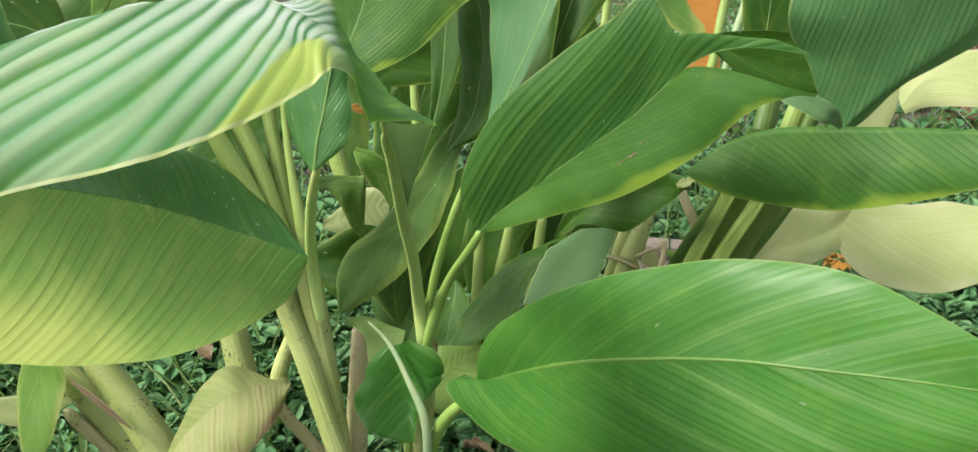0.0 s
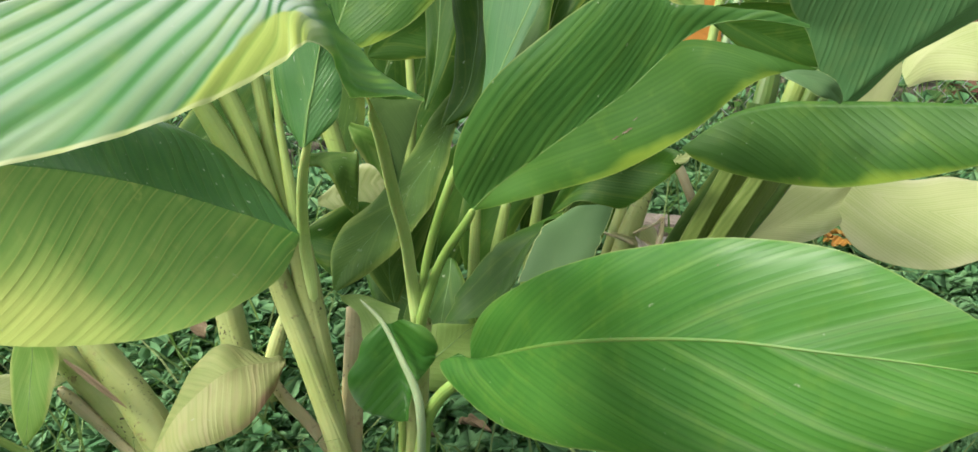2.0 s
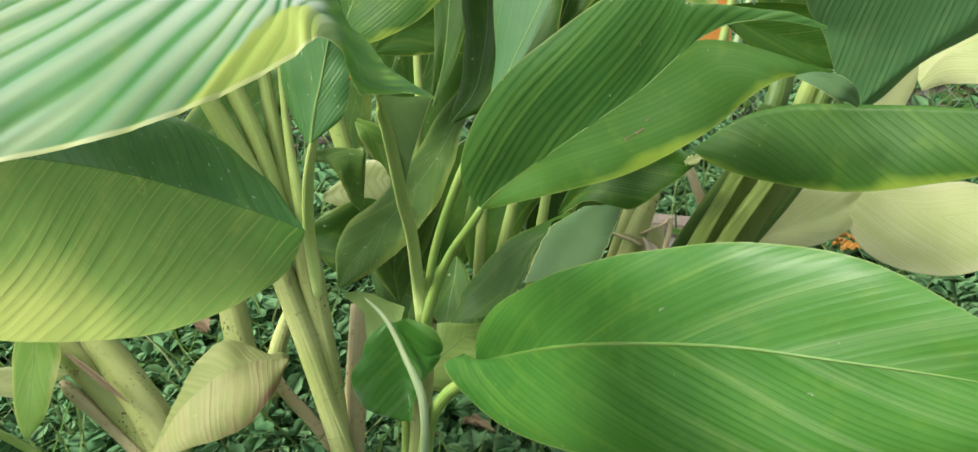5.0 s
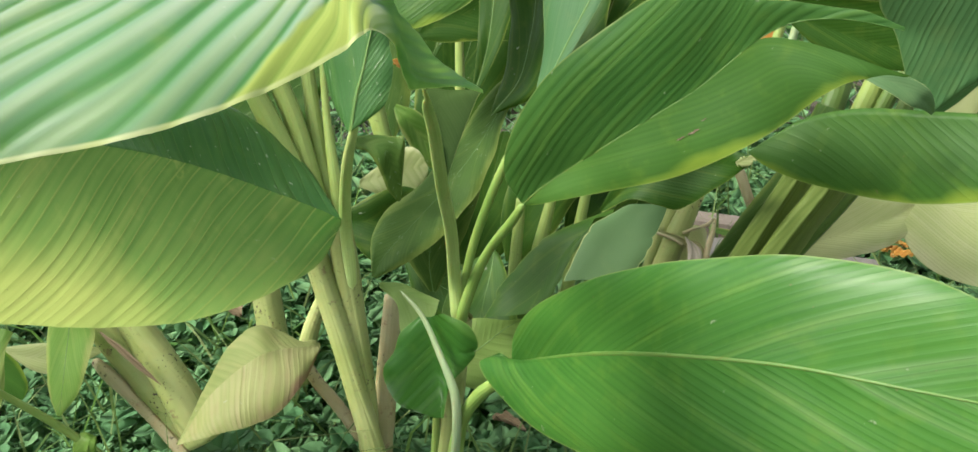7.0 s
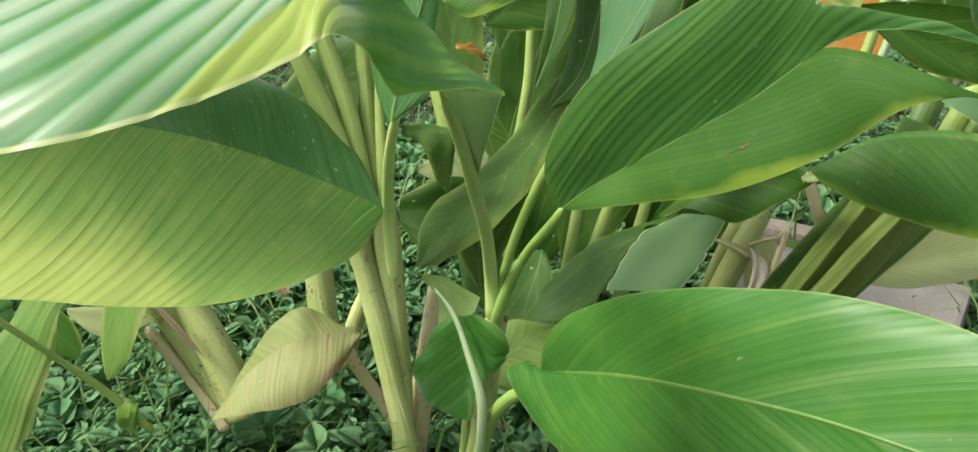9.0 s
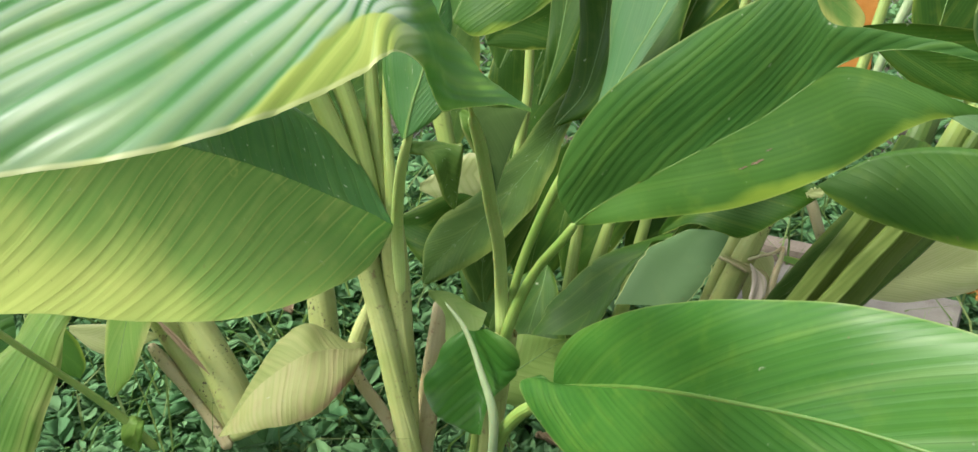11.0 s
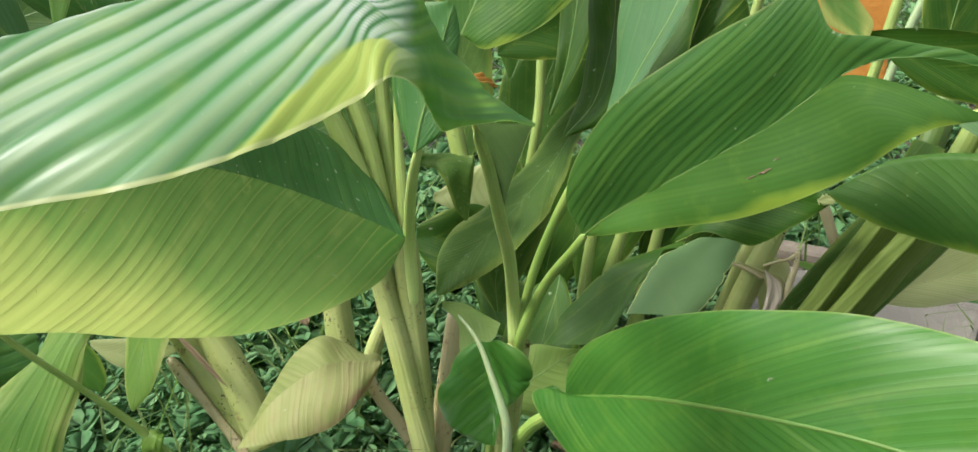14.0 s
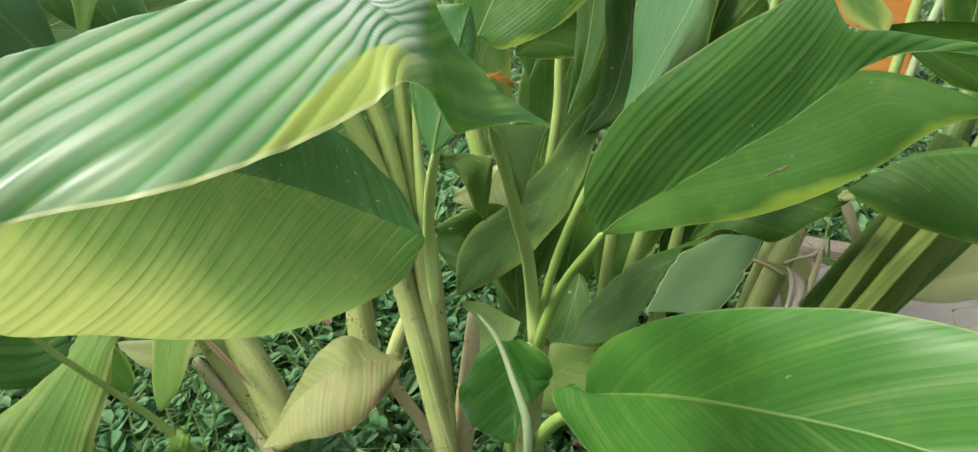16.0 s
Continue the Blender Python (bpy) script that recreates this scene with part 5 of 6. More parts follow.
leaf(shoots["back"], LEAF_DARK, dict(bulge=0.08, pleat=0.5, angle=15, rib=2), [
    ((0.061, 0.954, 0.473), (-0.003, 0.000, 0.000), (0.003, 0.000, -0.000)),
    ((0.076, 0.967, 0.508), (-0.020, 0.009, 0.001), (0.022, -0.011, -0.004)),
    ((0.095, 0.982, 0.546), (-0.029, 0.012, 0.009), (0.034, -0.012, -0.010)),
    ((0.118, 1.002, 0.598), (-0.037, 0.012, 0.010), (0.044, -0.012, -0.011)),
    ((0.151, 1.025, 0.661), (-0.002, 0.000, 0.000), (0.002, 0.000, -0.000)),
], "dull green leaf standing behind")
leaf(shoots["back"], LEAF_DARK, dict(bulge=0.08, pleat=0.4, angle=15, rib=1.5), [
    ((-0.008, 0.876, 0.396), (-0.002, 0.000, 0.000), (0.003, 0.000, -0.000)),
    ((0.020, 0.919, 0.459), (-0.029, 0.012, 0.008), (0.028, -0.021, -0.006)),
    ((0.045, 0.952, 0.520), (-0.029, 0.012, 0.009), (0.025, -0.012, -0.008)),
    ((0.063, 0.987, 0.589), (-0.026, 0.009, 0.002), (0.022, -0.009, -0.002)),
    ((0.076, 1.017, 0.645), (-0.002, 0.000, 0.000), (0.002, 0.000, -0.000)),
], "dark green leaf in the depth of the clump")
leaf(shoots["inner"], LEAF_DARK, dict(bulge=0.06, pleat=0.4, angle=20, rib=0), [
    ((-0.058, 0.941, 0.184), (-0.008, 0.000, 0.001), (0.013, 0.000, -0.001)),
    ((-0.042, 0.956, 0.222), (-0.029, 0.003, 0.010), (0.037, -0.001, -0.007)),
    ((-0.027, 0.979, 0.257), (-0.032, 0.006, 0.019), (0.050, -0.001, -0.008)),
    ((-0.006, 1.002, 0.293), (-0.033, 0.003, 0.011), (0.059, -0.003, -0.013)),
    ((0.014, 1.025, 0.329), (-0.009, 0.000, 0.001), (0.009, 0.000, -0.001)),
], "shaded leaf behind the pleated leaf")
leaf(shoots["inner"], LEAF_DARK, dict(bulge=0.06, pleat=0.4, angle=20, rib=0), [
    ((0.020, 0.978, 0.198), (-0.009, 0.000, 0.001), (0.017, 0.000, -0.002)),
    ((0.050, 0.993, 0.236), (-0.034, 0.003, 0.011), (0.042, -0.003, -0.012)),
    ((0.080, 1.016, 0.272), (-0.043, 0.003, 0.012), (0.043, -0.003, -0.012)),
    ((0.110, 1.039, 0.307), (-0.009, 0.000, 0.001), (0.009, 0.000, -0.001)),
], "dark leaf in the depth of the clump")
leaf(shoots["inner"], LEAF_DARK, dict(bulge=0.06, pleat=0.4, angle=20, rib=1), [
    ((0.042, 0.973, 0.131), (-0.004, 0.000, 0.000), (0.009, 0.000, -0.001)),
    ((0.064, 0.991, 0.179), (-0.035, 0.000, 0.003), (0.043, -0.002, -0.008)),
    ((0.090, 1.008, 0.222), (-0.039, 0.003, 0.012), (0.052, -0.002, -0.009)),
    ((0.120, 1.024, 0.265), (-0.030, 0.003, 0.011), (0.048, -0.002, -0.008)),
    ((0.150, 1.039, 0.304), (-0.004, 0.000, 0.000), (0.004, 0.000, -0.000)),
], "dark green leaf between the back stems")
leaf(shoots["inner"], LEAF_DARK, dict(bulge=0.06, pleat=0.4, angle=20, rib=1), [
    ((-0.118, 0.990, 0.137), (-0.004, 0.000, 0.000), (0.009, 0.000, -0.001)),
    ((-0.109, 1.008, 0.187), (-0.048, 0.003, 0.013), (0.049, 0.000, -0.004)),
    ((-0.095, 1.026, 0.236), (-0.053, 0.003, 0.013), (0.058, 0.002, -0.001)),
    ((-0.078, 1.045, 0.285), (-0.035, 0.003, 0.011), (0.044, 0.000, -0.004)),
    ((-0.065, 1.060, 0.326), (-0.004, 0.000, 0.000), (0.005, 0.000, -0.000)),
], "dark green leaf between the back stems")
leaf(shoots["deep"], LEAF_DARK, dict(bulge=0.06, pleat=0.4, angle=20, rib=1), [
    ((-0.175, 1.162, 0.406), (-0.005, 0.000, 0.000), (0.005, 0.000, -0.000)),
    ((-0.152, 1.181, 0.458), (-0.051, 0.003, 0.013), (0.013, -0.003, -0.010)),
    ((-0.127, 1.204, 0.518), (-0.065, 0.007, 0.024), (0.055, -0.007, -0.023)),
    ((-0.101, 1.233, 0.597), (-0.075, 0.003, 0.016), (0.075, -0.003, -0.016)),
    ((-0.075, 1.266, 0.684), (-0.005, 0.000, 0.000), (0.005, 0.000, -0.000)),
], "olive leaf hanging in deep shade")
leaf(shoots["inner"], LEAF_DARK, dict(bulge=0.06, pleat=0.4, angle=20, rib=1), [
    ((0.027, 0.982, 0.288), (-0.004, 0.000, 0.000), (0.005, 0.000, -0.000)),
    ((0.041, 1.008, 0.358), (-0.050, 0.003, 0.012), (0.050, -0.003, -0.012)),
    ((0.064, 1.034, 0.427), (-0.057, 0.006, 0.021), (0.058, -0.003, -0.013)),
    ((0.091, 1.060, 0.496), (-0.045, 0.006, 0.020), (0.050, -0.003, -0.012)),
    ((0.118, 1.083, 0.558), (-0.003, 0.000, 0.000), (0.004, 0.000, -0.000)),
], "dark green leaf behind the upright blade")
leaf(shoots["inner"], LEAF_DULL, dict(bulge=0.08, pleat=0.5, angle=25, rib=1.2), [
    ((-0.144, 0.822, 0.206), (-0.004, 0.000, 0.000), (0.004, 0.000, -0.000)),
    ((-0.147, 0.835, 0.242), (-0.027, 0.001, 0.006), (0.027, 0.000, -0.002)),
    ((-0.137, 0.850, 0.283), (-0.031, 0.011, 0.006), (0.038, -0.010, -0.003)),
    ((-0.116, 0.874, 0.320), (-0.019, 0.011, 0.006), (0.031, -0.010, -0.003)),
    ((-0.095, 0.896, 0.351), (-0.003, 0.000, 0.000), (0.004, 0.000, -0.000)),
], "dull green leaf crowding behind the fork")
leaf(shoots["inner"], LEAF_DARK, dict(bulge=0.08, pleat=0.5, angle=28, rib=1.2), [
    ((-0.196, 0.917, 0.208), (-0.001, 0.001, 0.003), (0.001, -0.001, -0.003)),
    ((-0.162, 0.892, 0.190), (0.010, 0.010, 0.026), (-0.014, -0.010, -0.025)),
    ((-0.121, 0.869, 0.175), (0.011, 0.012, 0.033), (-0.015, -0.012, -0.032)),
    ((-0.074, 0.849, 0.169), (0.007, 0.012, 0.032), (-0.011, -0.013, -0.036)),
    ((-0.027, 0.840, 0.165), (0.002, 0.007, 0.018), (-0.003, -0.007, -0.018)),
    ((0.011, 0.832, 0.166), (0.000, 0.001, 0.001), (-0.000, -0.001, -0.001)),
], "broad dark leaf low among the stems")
# two broad leaves added to darken the gaps at the back
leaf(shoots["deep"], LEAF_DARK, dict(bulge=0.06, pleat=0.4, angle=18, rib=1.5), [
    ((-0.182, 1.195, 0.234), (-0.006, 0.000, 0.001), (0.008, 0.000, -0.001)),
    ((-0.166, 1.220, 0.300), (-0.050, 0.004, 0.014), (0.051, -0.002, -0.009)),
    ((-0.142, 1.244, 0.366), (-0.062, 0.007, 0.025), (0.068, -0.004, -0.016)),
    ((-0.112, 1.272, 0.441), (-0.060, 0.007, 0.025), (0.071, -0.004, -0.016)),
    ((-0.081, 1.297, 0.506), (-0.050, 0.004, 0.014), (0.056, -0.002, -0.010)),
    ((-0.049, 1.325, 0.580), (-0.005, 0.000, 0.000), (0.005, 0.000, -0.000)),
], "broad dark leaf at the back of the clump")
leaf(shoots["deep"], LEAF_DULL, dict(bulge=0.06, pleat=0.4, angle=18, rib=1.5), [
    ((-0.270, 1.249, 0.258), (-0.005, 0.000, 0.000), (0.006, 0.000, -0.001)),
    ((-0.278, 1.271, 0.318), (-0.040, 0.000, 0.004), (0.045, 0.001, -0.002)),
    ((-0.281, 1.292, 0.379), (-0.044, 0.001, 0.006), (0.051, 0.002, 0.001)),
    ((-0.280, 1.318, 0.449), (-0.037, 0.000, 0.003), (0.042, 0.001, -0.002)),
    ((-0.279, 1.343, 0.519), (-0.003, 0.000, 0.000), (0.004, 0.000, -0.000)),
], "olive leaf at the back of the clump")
leaf(shoots["back"], LEAF_PALE, dict(bulge=0.1, pleat=0.5, angle=20, rib=0, ragged=0.3), [
    ((0.158, 0.695, 0.394), (-0.001, 0.001, 0.003), (0.002, -0.001, -0.004)),
    ((0.167, 0.693, 0.397), (-0.001, 0.001, 0.004), (0.002, -0.002, -0.005)),
    ((0.175, 0.692, 0.399), (-0.001, 0.001, 0.002), (0.000, -0.001, -0.002)),
], "whitish torn tip of the shaded leaf")
leaf(shoots["inner"], LEAF_DULL, dict(bulge=0.15, pleat=0.5, angle=35, rib=0, ragged=0.06), [
    ((-0.213, 0.800, 0.396), (0.001, 0.000, 0.006), (0.000, 0.000, -0.007)),
    ((-0.190, 0.790, 0.396), (0.000, 0.010, 0.007), (-0.001, -0.005, -0.008)),
    ((-0.173, 0.785, 0.389), (0.009, 0.015, 0.011), (-0.009, -0.005, -0.014)),
    ((-0.168, 0.785, 0.368), (0.015, 0.010, 0.029), (-0.010, -0.005, -0.005)),
    ((-0.165, 0.785, 0.349), (0.006, 0.005, 0.004), (-0.008, -0.005, -0.002)),
    ((-0.163, 0.785, 0.334), (0.001, 0.000, 0.001), (-0.002, 0.000, -0.001)),
], "torn dull green leaf stub folded over behind the stems", 80, 16)
leaf(shoots["inner"], LEAF_PALE, dict(bulge=0.1, pleat=0.6, angle=60, rib=0, gap=0.012, ragged=0.03, relief=0.8), [
    ((-0.259, 0.990, 0.282), (0.002, 0.000, 0.006), (0.000, 0.000, -0.005)),
    ((-0.241, 0.990, 0.286), (0.003, 0.010, 0.013), (0.003, -0.010, -0.014)),
    ((-0.217, 0.990, 0.293), (0.002, 0.010, 0.022), (0.000, -0.015, -0.027)),
    ((-0.194, 0.990, 0.300), (0.001, 0.015, 0.027), (0.001, -0.015, -0.038)),
    ((-0.176, 0.990, 0.302), (0.002, 0.010, 0.017), (0.000, -0.010, -0.031)),
    ((-0.165, 0.990, 0.298), (0.001, 0.000, 0.003), (0.000, 0.000, -0.004)),
], "pale beige leaf with raised veins low behind the stems", 90, 24)
leaf(shoots["deep"], LEAF_HANGING, dict(bulge=0.1, pleat=0.6, angle=25, rib=0, gap=0.016, relief=0.8), [
    ((-0.214, 1.060, 0.367), (0.003, 0.000, 0.004), (-0.002, 0.000, -0.003)),
    ((-0.199, 1.050, 0.353), (0.016, 0.010, 0.006), (-0.009, -0.010, -0.004)),
    ((-0.179, 1.050, 0.324), (0.017, 0.010, 0.008), (-0.015, -0.010, -0.009)),
    ((-0.159, 1.050, 0.296), (0.012, 0.010, 0.005), (-0.014, -0.010, -0.009)),
    ((-0.143, 1.050, 0.270), (0.002, 0.000, 0.002), (-0.003, 0.000, -0.002)),
], "striped light green leaf low behind the stems", 90, 24)
# shoot: mid
stalk(shoots["mid"], "stem", STEM_DRY, [(-0.177, 0.766, 0.238, 0.009), (-0.184, 0.747, 0.187, 0.010), (-0.194, 0.717, 0.106, 0.012), (-0.204, 0.699, 0.031, 0.013)])
stalk(shoots["mid"], "petiole", STALK_BRIGHT, [(-0.074, 0.452, 0.533, 0.0012), (-0.072, 0.455, 0.522, 0.0012), (-0.075, 0.474, 0.512, 0.0030), (-0.076, 0.495, 0.493, 0.0040), (-0.080, 0.530, 0.463, 0.0045), (-0.085, 0.575, 0.418, 0.0050), (-0.087, 0.610, 0.374, 0.0052), (-0.093, 0.649, 0.305, 0.006), (-0.092, 0.645, 0.267, 0.007)])
stalk(shoots["mid"], "petiole", STALK_LIGHT, [(-0.023, 0.664, 0.446, 0.003), (-0.039, 0.659, 0.420, 0.004), (-0.061, 0.656, 0.375, 0.004), (-0.077, 0.655, 0.333, 0.004), (-0.087, 0.649, 0.291, 0.004), (-0.091, 0.645, 0.267, 0.005)])
stalk(shoots["mid"], "petiole", STALK_LIGHT, [(-0.027, 0.624, 0.390, 0.003), (-0.037, 0.628, 0.374, 0.004), (-0.060, 0.639, 0.341, 0.004), (-0.077, 0.641, 0.307, 0.005), (-0.088, 0.639, 0.277, 0.005), (-0.091, 0.641, 0.256, 0.005)])
stalk(shoots["mid"], "stem", STEM, [(-0.090, 0.647, 0.273, 0.010), (-0.099, 0.648, 0.224, 0.011), (-0.110, 0.643, 0.157, 0.012), (-0.121, 0.634, 0.081, 0.013)])
stalk(shoots["mid"], "petiole", STALK, [(-0.118, 0.636, 0.192, 0.003), (-0.120, 0.635, 0.163, 0.004), (-0.127, 0.633, 0.105, 0.005)])
leaf(shoots["mid"], LEAF_CUT, dict(bulge=0.03, pleat=0.3, angle=14, rib=0), [
    ((-0.060, 0.458, 0.524), (-0.008, -0.030, 0.008), (0.018, 0.016, -0.006)),
    ((-0.069, 0.482, 0.512), (-0.008, -0.008, 0.006), (0.022, 0.002, 0.000)),
    ((-0.072, 0.503, 0.494), (-0.006, 0.000, 0.001), (0.017, 0.000, 0.000)),
    ((-0.076, 0.524, 0.470), (-0.004, 0.000, 0.000), (0.010, 0.000, -0.001)),
    ((-0.082, 0.566, 0.432), (-0.001, 0.000, 0.000), (0.001, 0.000, -0.000)),
], "light green underside of the near leaf at its foot")
leaf(shoots["mid"], LEAF_UNDER, dict(bulge=0.05, pleat=0.4, angle=18, rib=2.5), [
    ((-0.025, 0.662, 0.441), (-0.001, 0.000, 0.000), (0.002, 0.000, -0.000)),
    ((-0.007, 0.670, 0.474), (-0.006, 0.014, 0.000), (0.004, -0.005, -0.000)),
    ((0.013, 0.679, 0.510), (-0.020, 0.030, 0.005), (0.006, -0.006, -0.003)),
    ((0.032, 0.686, 0.542), (-0.036, 0.049, 0.020), (0.007, -0.006, -0.003)),
    ((0.051, 0.695, 0.577), (-0.060, 0.057, 0.030), (0.006, -0.006, -0.003)),
    ((0.078, 0.702, 0.620), (-0.049, 0.042, 0.041), (0.008, -0.001, -0.003)),
    ((0.108, 0.710, 0.667), (-0.002, 0.001, 0.003), (0.003, 0.000, -0.000)),
], "upright blue-green blade, back of the leaf")
leaf(shoots["mid"], LEAF, dict(bulge=0.06, pleat=0.6, angle=30, rib=3), [
    ((-0.164, 0.820, 0.519), (-0.001, 0.000, 0.000), (0.002, -0.000, -0.001)),
    ((-0.152, 0.824, 0.542), (-0.038, 0.014, 0.003), (0.017, -0.022, -0.035)),
    ((-0.139, 0.829, 0.567), (-0.053, 0.025, 0.022), (0.052, -0.033, -0.042)),
    ((-0.122, 0.833, 0.603), (-0.058, 0.030, 0.035), (0.086, -0.031, -0.040)),
    ((-0.096, 0.841, 0.649), (-0.045, 0.028, 0.029), (0.098, -0.025, -0.050)),
    ((-0.058, 0.853, 0.705), (0.000, 0.000, 0.001), (0.003, 0.000, -0.000)),
], "broad green leaf with a pale midrib")
leaf(shoots["mid"], LEAF_LIME, dict(bulge=0.05, pleat=0.4, angle=30, rib=0), [
    ((-0.186, 0.744, 0.257), (-0.001, 0.001, 0.002), (-0.000, -0.001, -0.003)),
    ((-0.162, 0.734, 0.254), (0.000, 0.011, 0.003), (-0.003, -0.013, -0.008)),
    ((-0.141, 0.723, 0.250), (0.002, 0.010, 0.002), (-0.019, -0.019, -0.025)),
    ((-0.124, 0.711, 0.240), (0.003, 0.012, 0.008), (-0.024, -0.019, -0.024)),
], "light green leaf lit from behind")
leaf(shoots["mid"], LEAF_FRESH, dict(bulge=0.14, pleat=0.5, angle=50, rib=0, gap=0.008, ragged=0.03), [
    ((-0.115, 0.632, 0.281), (-0.011, 0.004, -0.001), (0.014, -0.010, 0.009)),
    ((-0.114, 0.627, 0.271), (-0.028, 0.004, -0.003), (0.034, -0.010, 0.011)),
    ((-0.113, 0.622, 0.253), (-0.037, 0.004, -0.003), (0.041, -0.010, 0.007)),
    ((-0.112, 0.617, 0.237), (-0.049, 0.004, -0.002), (0.029, -0.010, 0.008)),
    ((-0.110, 0.612, 0.221), (-0.049, 0.004, -0.005), (0.015, -0.010, 0.012)),
    ((-0.109, 0.607, 0.205), (-0.036, 0.004, -0.005), (0.007, -0.010, 0.010)),
    ((-0.108, 0.602, 0.194), (-0.010, 0.004, -0.002), (0.003, -0.010, 0.008)),
], "small rounded leaf with bitten edges")
leaf(shoots["mid"], LEAF_LIME, dict(bulge=0.06, pleat=0.6, angle=40, rib=1.5), [
    ((-0.108, 0.666, 0.196), (0.002, 0.001, 0.003), (0.002, -0.002, -0.006)),
    ((-0.090, 0.681, 0.207), (-0.006, 0.009, 0.013), (0.006, -0.018, -0.025)),
    ((-0.070, 0.694, 0.217), (-0.018, 0.011, 0.019), (0.008, -0.024, -0.039)),
    ((-0.047, 0.709, 0.227), (-0.003, 0.001, 0.004), (0.013, -0.021, -0.033)),
    ((-0.010, 0.721, 0.232), (-0.001, 0.000, 0.000), (0.005, -0.005, -0.013)),
], "small light green leaf behind the bitten one")
# shoot: low_left
stalk(shoots["low_left"], "stem", STEM, [(-0.517, 0.738, 0.244, 0.012), (-0.482, 0.728, 0.200, 0.014), (-0.441, 0.714, 0.146, 0.016), (-0.406, 0.702, 0.081, 0.017)])
stalk(shoots["low_left"], "stem", STEM, [(-0.468, 0.732, 0.251, 0.012), (-0.443, 0.723, 0.208, 0.016), (-0.415, 0.710, 0.158, 0.018), (-0.387, 0.697, 0.092, 0.021)])
stalk(shoots["low_left"], "petiole", STEM_DRY, [(-0.501, 0.715, 0.190, 0.004), (-0.487, 0.708, 0.180, 0.007), (-0.458, 0.700, 0.148, 0.006), (-0.428, 0.690, 0.114, 0.006), (-0.404, 0.680, 0.085, 0.007)])
stalk(shoots["low_left"], "stem", STEM, [(-0.374, 0.895, 0.216, 0.016), (-0.367, 0.876, 0.162, 0.017), (-0.360, 0.854, 0.100, 0.018), (-0.360, 0.821, 0.009, 0.019)])
stalk(shoots["low_left"], "petiole", STALK, [(-0.584, 1.038, 0.101, 0.006), (-0.556, 1.019, 0.044, 0.007), (-0.523, 0.996, -0.021, 0.008)])
stalk(shoots["low_left"], "petiole", STALK, [(-0.552, 1.035, 0.089, 0.006), (-0.527, 1.019, 0.042, 0.007), (-0.499, 0.996, -0.023, 0.007)])
stalk(shoots["low_left"], "petiole", STEM, [(-0.279, 0.844, 0.198, 0.007), (-0.298, 0.828, 0.156, 0.010), (-0.315, 0.804, 0.093, 0.012)])
stalk(shoots["low_left"], "twig", STEM_DRY, [(-0.291, 0.758, 0.173, 0.005), (-0.272, 0.746, 0.139, 0.007), (-0.247, 0.736, 0.109, 0.007), (-0.222, 0.724, 0.073, 0.007)])
stalk(shoots["low_left"], "stalk", STALK_LIGHT, [(-0.553, 0.557, 0.325, 0.002), (-0.534, 0.567, 0.290, 0.003), (-0.502, 0.584, 0.240, 0.003), (-0.467, 0.601, 0.186, 0.004), (-0.435, 0.609, 0.137, 0.004)])
leaf(shoots["low_left"], BROWN, dict(bulge=0.2, pleat=0.6, angle=10, rib=0, ragged=0.1), [
    ((-0.469, 0.693, 0.236), (-0.001, 0.000, -0.001), (0.001, 0.000, 0.001)),
    ((-0.453, 0.690, 0.220), (-0.003, 0.000, -0.003), (0.003, 0.000, 0.003)),
    ((-0.436, 0.687, 0.202), (-0.003, 0.000, -0.003), (0.003, 0.000, 0.003)),
    ((-0.424, 0.685, 0.189), (-0.002, 0.000, -0.002), (0.002, 0.000, 0.002)),
    ((-0.413, 0.683, 0.177), (0.000, 0.000, 0.000), (0.000, 0.000, 0.001)),
], "brown dry strip of leaf sheath along the stem")
leaf(shoots["low_left"], LEAF_DRY, dict(bulge=0.1, pleat=0.4, angle=112, rib=0, gap=0.0075, ragged=0.02, ripple=0.6, relief=0.45, mat_a=LEAF_WILTED), [
    ((-0.361, 0.600, 0.168), (0.000, 0.000, 0.001), (0.001, 0.000, -0.001)),
    ((-0.359, 0.619, 0.169), (-0.007, 0.012, -0.007), (0.019, -0.017, 0.003)),
    ((-0.343, 0.639, 0.191), (-0.016, 0.045, -0.012), (0.029, -0.032, -0.015)),
    ((-0.322, 0.658, 0.206), (-0.034, 0.060, -0.015), (0.030, -0.042, -0.030)),
    ((-0.297, 0.677, 0.216), (-0.030, 0.064, -0.004), (0.029, -0.045, -0.034)),
    ((-0.283, 0.697, 0.210), (-0.028, 0.056, -0.011), (0.027, -0.042, -0.020)),
    ((-0.267, 0.716, 0.200), (-0.013, 0.021, -0.007), (0.014, -0.032, -0.010)),
    ((-0.260, 0.735, 0.190), (-0.009, 0.012, 0.000), (0.006, -0.017, 0.001)),
    ((-0.264, 0.754, 0.176), (0.000, 0.000, 0.005), (-0.001, 0.000, -0.005)),
], "withered yellow leaf folded on its spine with a brown papery margin", 120, 30)
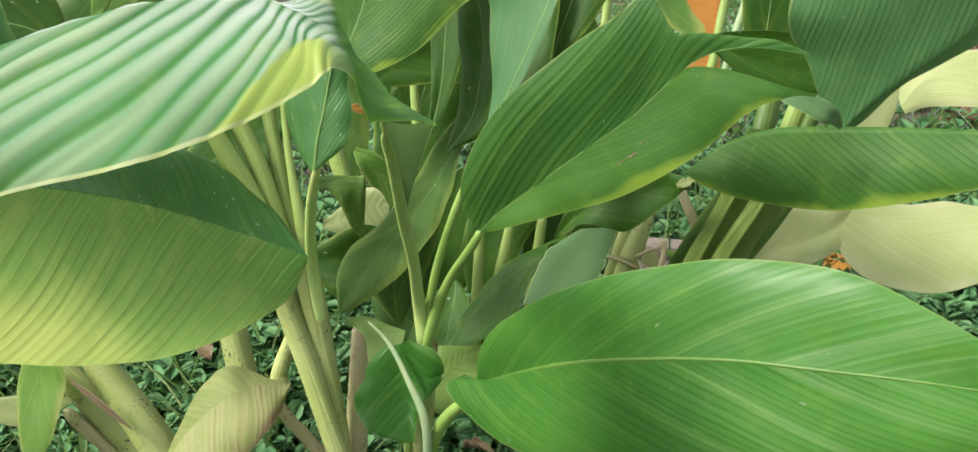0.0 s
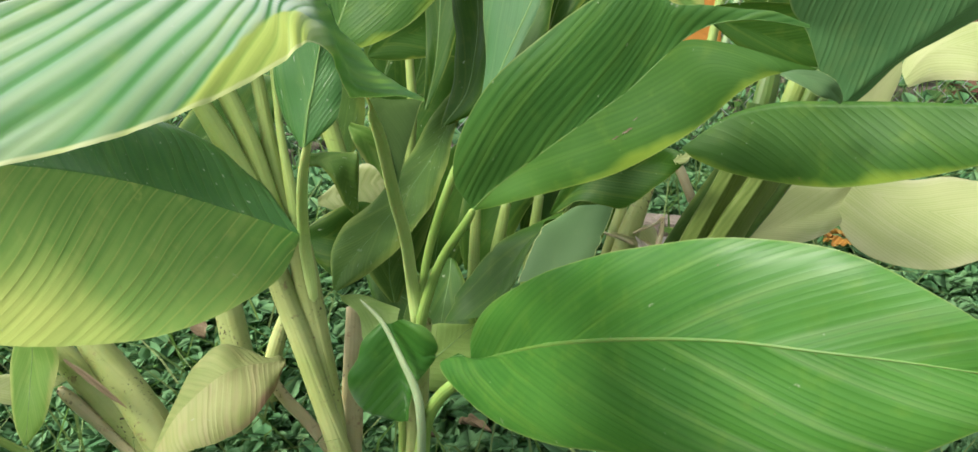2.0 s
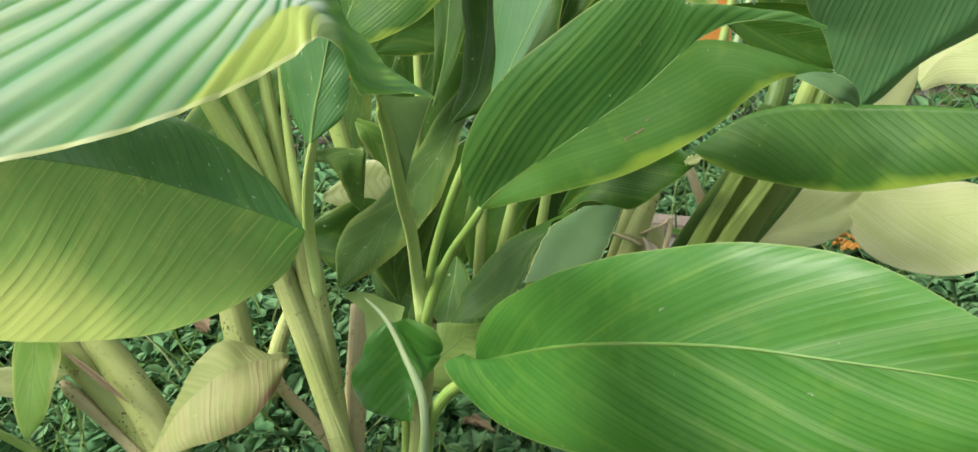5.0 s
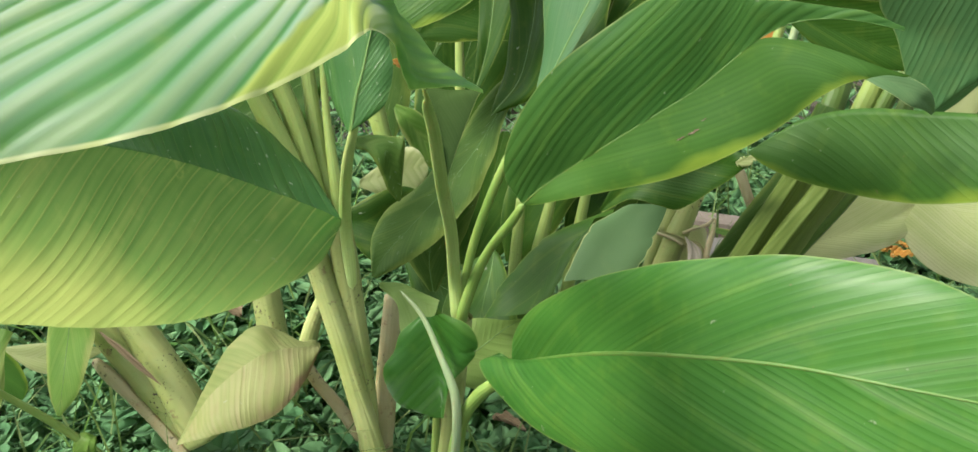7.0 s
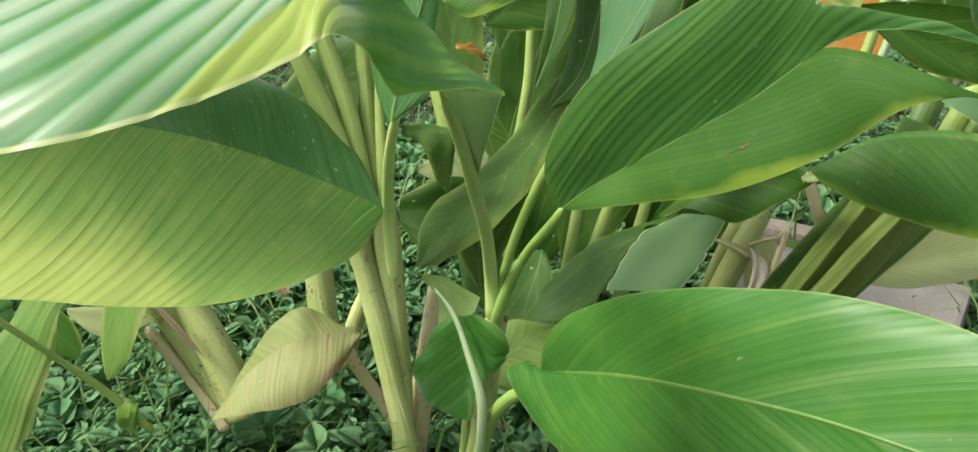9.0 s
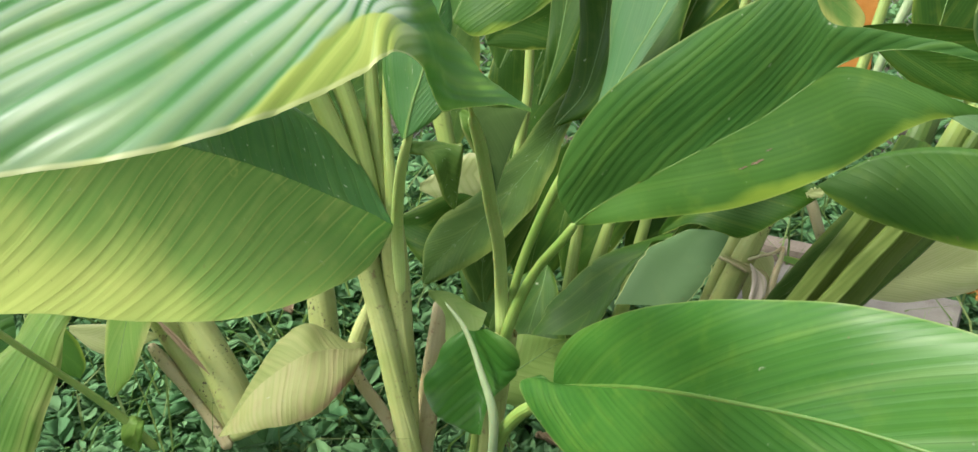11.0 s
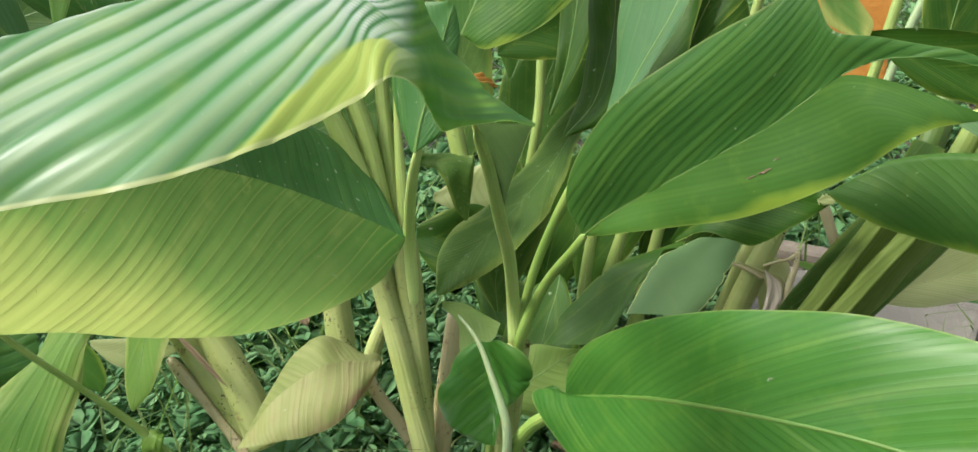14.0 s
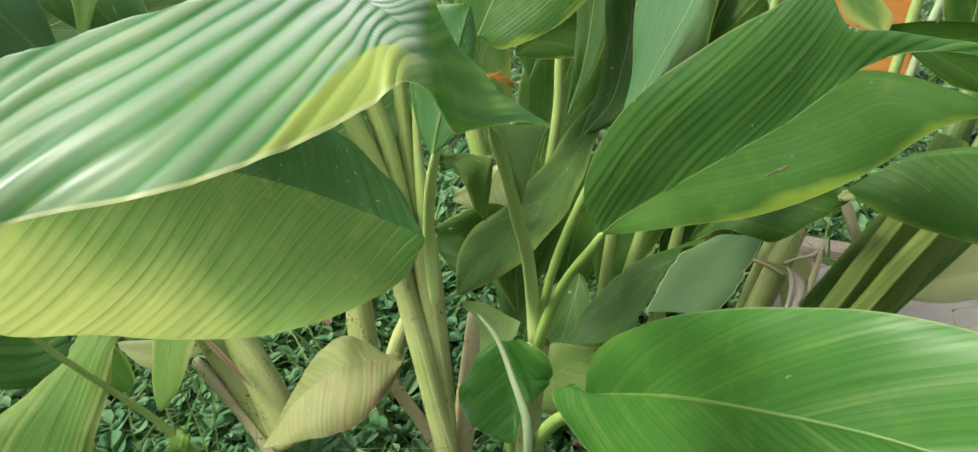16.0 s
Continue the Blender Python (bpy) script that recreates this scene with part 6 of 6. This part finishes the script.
leaf(shoots["low_left"], LEAF_HANGING, dict(bulge=0.06, pleat=0.4, angle=18, rib=1.5), [
    ((-0.504, 0.711, 0.267), (-0.018, 0.004, -0.003), (0.022, -0.005, -0.001)),
    ((-0.505, 0.699, 0.239), (-0.025, 0.003, -0.003), (0.029, -0.003, -0.001)),
    ((-0.506, 0.684, 0.216), (-0.024, 0.003, -0.001), (0.029, -0.001, 0.004)),
    ((-0.504, 0.666, 0.196), (-0.020, 0.004, -0.004), (0.022, 0.001, 0.002)),
    ((-0.504, 0.654, 0.180), (-0.011, 0.001, -0.002), (0.016, 0.000, 0.003)),
    ((-0.504, 0.644, 0.168), (-0.001, -0.000, 0.001), (0.002, 0.001, 0.000)),
], "narrow green leaf hanging straight down")
leaf(shoots["low_left"], LEAF_HANGING, dict(bulge=0.08, pleat=0.5, angle=7, rib=1, gap=0.065, relief=0.9), [
    ((-0.522, 0.627, 0.283), (-0.038, 0.006, -0.012), (0.015, 0.001, -0.007)),
    ((-0.533, 0.605, 0.260), (-0.038, 0.005, -0.013), (0.025, 0.008, 0.004)),
    ((-0.544, 0.581, 0.232), (-0.050, 0.006, -0.004), (0.038, 0.011, 0.002)),
    ((-0.555, 0.557, 0.205), (-0.062, 0.008, 0.008), (0.044, 0.010, -0.004)),
    ((-0.565, 0.531, 0.173), (-0.074, 0.008, 0.016), (0.046, 0.010, -0.004)),
    ((-0.578, 0.491, 0.134), (-0.003, -0.001, 0.000), (0.003, 0.000, -0.001)),
], "pleated green leaf hanging to the ground", 90, 40)
leaf(shoots["low_left"], LEAF_PLEATED, dict(bulge=0.06, pleat=0.5, angle=70, rib=0, gap=0.011, relief=0.8, parallel=0.05), [
    ((-0.613, 0.662, 0.228), (-0.003, 0.007, 0.019), (0.000, -0.010, -0.025)),
    ((-0.639, 0.647, 0.232), (-0.007, 0.018, 0.024), (0.001, -0.022, -0.030)),
    ((-0.663, 0.624, 0.241), (-0.008, 0.020, 0.029), (0.000, -0.014, -0.033)),
    ((-0.714, 0.587, 0.254), (-0.009, 0.021, 0.031), (0.000, -0.012, -0.029)),
    ((-0.770, 0.556, 0.263), (-0.000, 0.000, 0.001), (0.000, -0.000, -0.001)),
], "green leaf lying beneath the yellowing leaf", 120, 24)
leaf(shoots["low_left"], LEAF_HANGING, dict(bulge=0.3, pleat=0.3, angle=30, rib=0), [
    ((-0.448, 0.612, 0.169), (-0.002, 0.000, 0.002), (0.002, 0.000, -0.001)),
    ((-0.445, 0.600, 0.174), (-0.017, 0.010, -0.006), (0.005, 0.000, -0.007)),
    ((-0.446, 0.595, 0.166), (-0.018, 0.010, -0.007), (0.002, 0.005, -0.010)),
    ((-0.452, 0.600, 0.149), (-0.012, 0.005, -0.005), (0.006, 0.000, -0.001)),
    ((-0.451, 0.600, 0.141), (-0.001, 0.000, 0.000), (0.001, 0.000, 0.000)),
], "small curled leaf at the end of the stalk")
leaf(shoots["low_left"], LEAF, dict(bulge=0.06, pleat=0.4, angle=20, rib=0), [
    ((-0.580, 0.661, 0.230), (-0.007, -0.000, 0.004), (0.023, 0.007, 0.003)),
    ((-0.563, 0.657, 0.210), (-0.010, -0.005, -0.005), (0.020, 0.007, 0.005)),
    ((-0.550, 0.654, 0.196), (-0.010, -0.005, -0.005), (0.014, 0.003, -0.001)),
    ((-0.543, 0.651, 0.184), (-0.001, -0.000, 0.000), (0.002, 0.000, -0.000)),
], "small green leaf among the stems")
leaf(shoots["low_left"], LEAF_PALE, dict(bulge=0.06, pleat=0.4, angle=20, rib=0), [
    ((-0.585, 0.702, 0.211), (-0.001, 0.001, 0.003), (0.000, -0.001, -0.003)),
    ((-0.564, 0.703, 0.201), (-0.004, 0.005, 0.013), (0.004, -0.005, -0.013)),
    ((-0.537, 0.709, 0.199), (-0.000, 0.005, 0.013), (0.000, -0.007, -0.018)),
    ((-0.488, 0.721, 0.198), (-0.000, 0.001, 0.001), (0.000, -0.001, -0.001)),
], "pale yellow leaf scrap among the stems")

# ---- fallen leaves ----
def dead_leaf(length, width, curl, material, at, label, category="leaf"):
    """A small dry leaf curled along its length, lying on the weeds."""
    u, v = np.meshgrid(np.linspace(0, 1, 14), np.linspace(-1, 1, 9), indexing="ij")
    w = width * np.sin(math.pi * np.clip(u, 0.02, 0.98)) ** 0.7
    x, z = w * np.sin(v * curl) / max(curl, 0.1), w * (1 - np.cos(v * curl)) + 0.15 * length * np.sin(u * 2.5)
    p = np.stack([x, (u - 0.5) * length, z + 0.003 * np.sin(u * 17 + v * 5)], -1)
    mesh = grid_mesh("fallen_leaf", p, {"vein": np.stack([v * 6 + u * 4, u * length], -1), "span": np.stack([u, np.abs(v)], -1)})
    depth = mesh.attributes.new("pleat", "FLOAT", "POINT")
    depth.data.foreach_set("value", np.full(len(mesh.vertices), 0.4))
    ob = part("fallen_leaf", mesh, material, None)
    ob.matrix_basis = at
    return tagged(ob, label, category)


dead_leaf(0.05, 0.008, 1.6, BROWN, pose(-0.057, 0.732, 0.084, -15, -11, 52), "curled dry brown leaf lying on the weeds")
dead_leaf(0.04, 0.008, 1.2, BROWN, pose(-0.124, 0.760, 0.054, 16, -5, 245), "curled dry brown leaf lying on the weeds")
dead_leaf(0.03, 0.006, 1.0, BROWN, pose(-0.470, 0.742, 0.177, -21, -25, 34), "curled dry brown leaf lying on the weeds")
dead_leaf(0.02, 0.005, 0.8, BROWN, pose(-0.339, 0.742, 0.160, -29, -5, 281), "curled dry brown leaf lying on the weeds")
dead_leaf(0.03, 0.01, 0.7, BROWN, pose(-0.359, 0.772, 0.219, 28, -12, 30), "curled dry brown leaf lying on the weeds")
dead_leaf(.03, .009, .6, AMBER, pose(0.453, 1.013, 0.150, -16, 3, 274), "small amber withered leaf among the weeds")
dead_leaf(.03, .009, .6, AMBER, pose(0.458, 0.994, 0.153, -7, -13, 88), "small amber withered leaf among the weeds")
dead_leaf(.03, .009, .6, AMBER, pose(0.448, 1.023, 0.153, 22, -24, 134), "small amber withered leaf among the weeds")
dead_leaf(.03, .009, .6, AMBER, pose(0.467, 1.032, 0.151, -17, 30, 13), "small amber withered leaf among the weeds")
dead_leaf(.03, .009, .6, AMBER, pose(0.475, 1.014, 0.153, 23, 11, 133), "small amber withered leaf among the weeds")
dead_leaf(.05, .014, .5, AMBER, pose(-0.230, 1.203, 0.391, 21, -13, 99), "amber dry leaf caught by the fence")
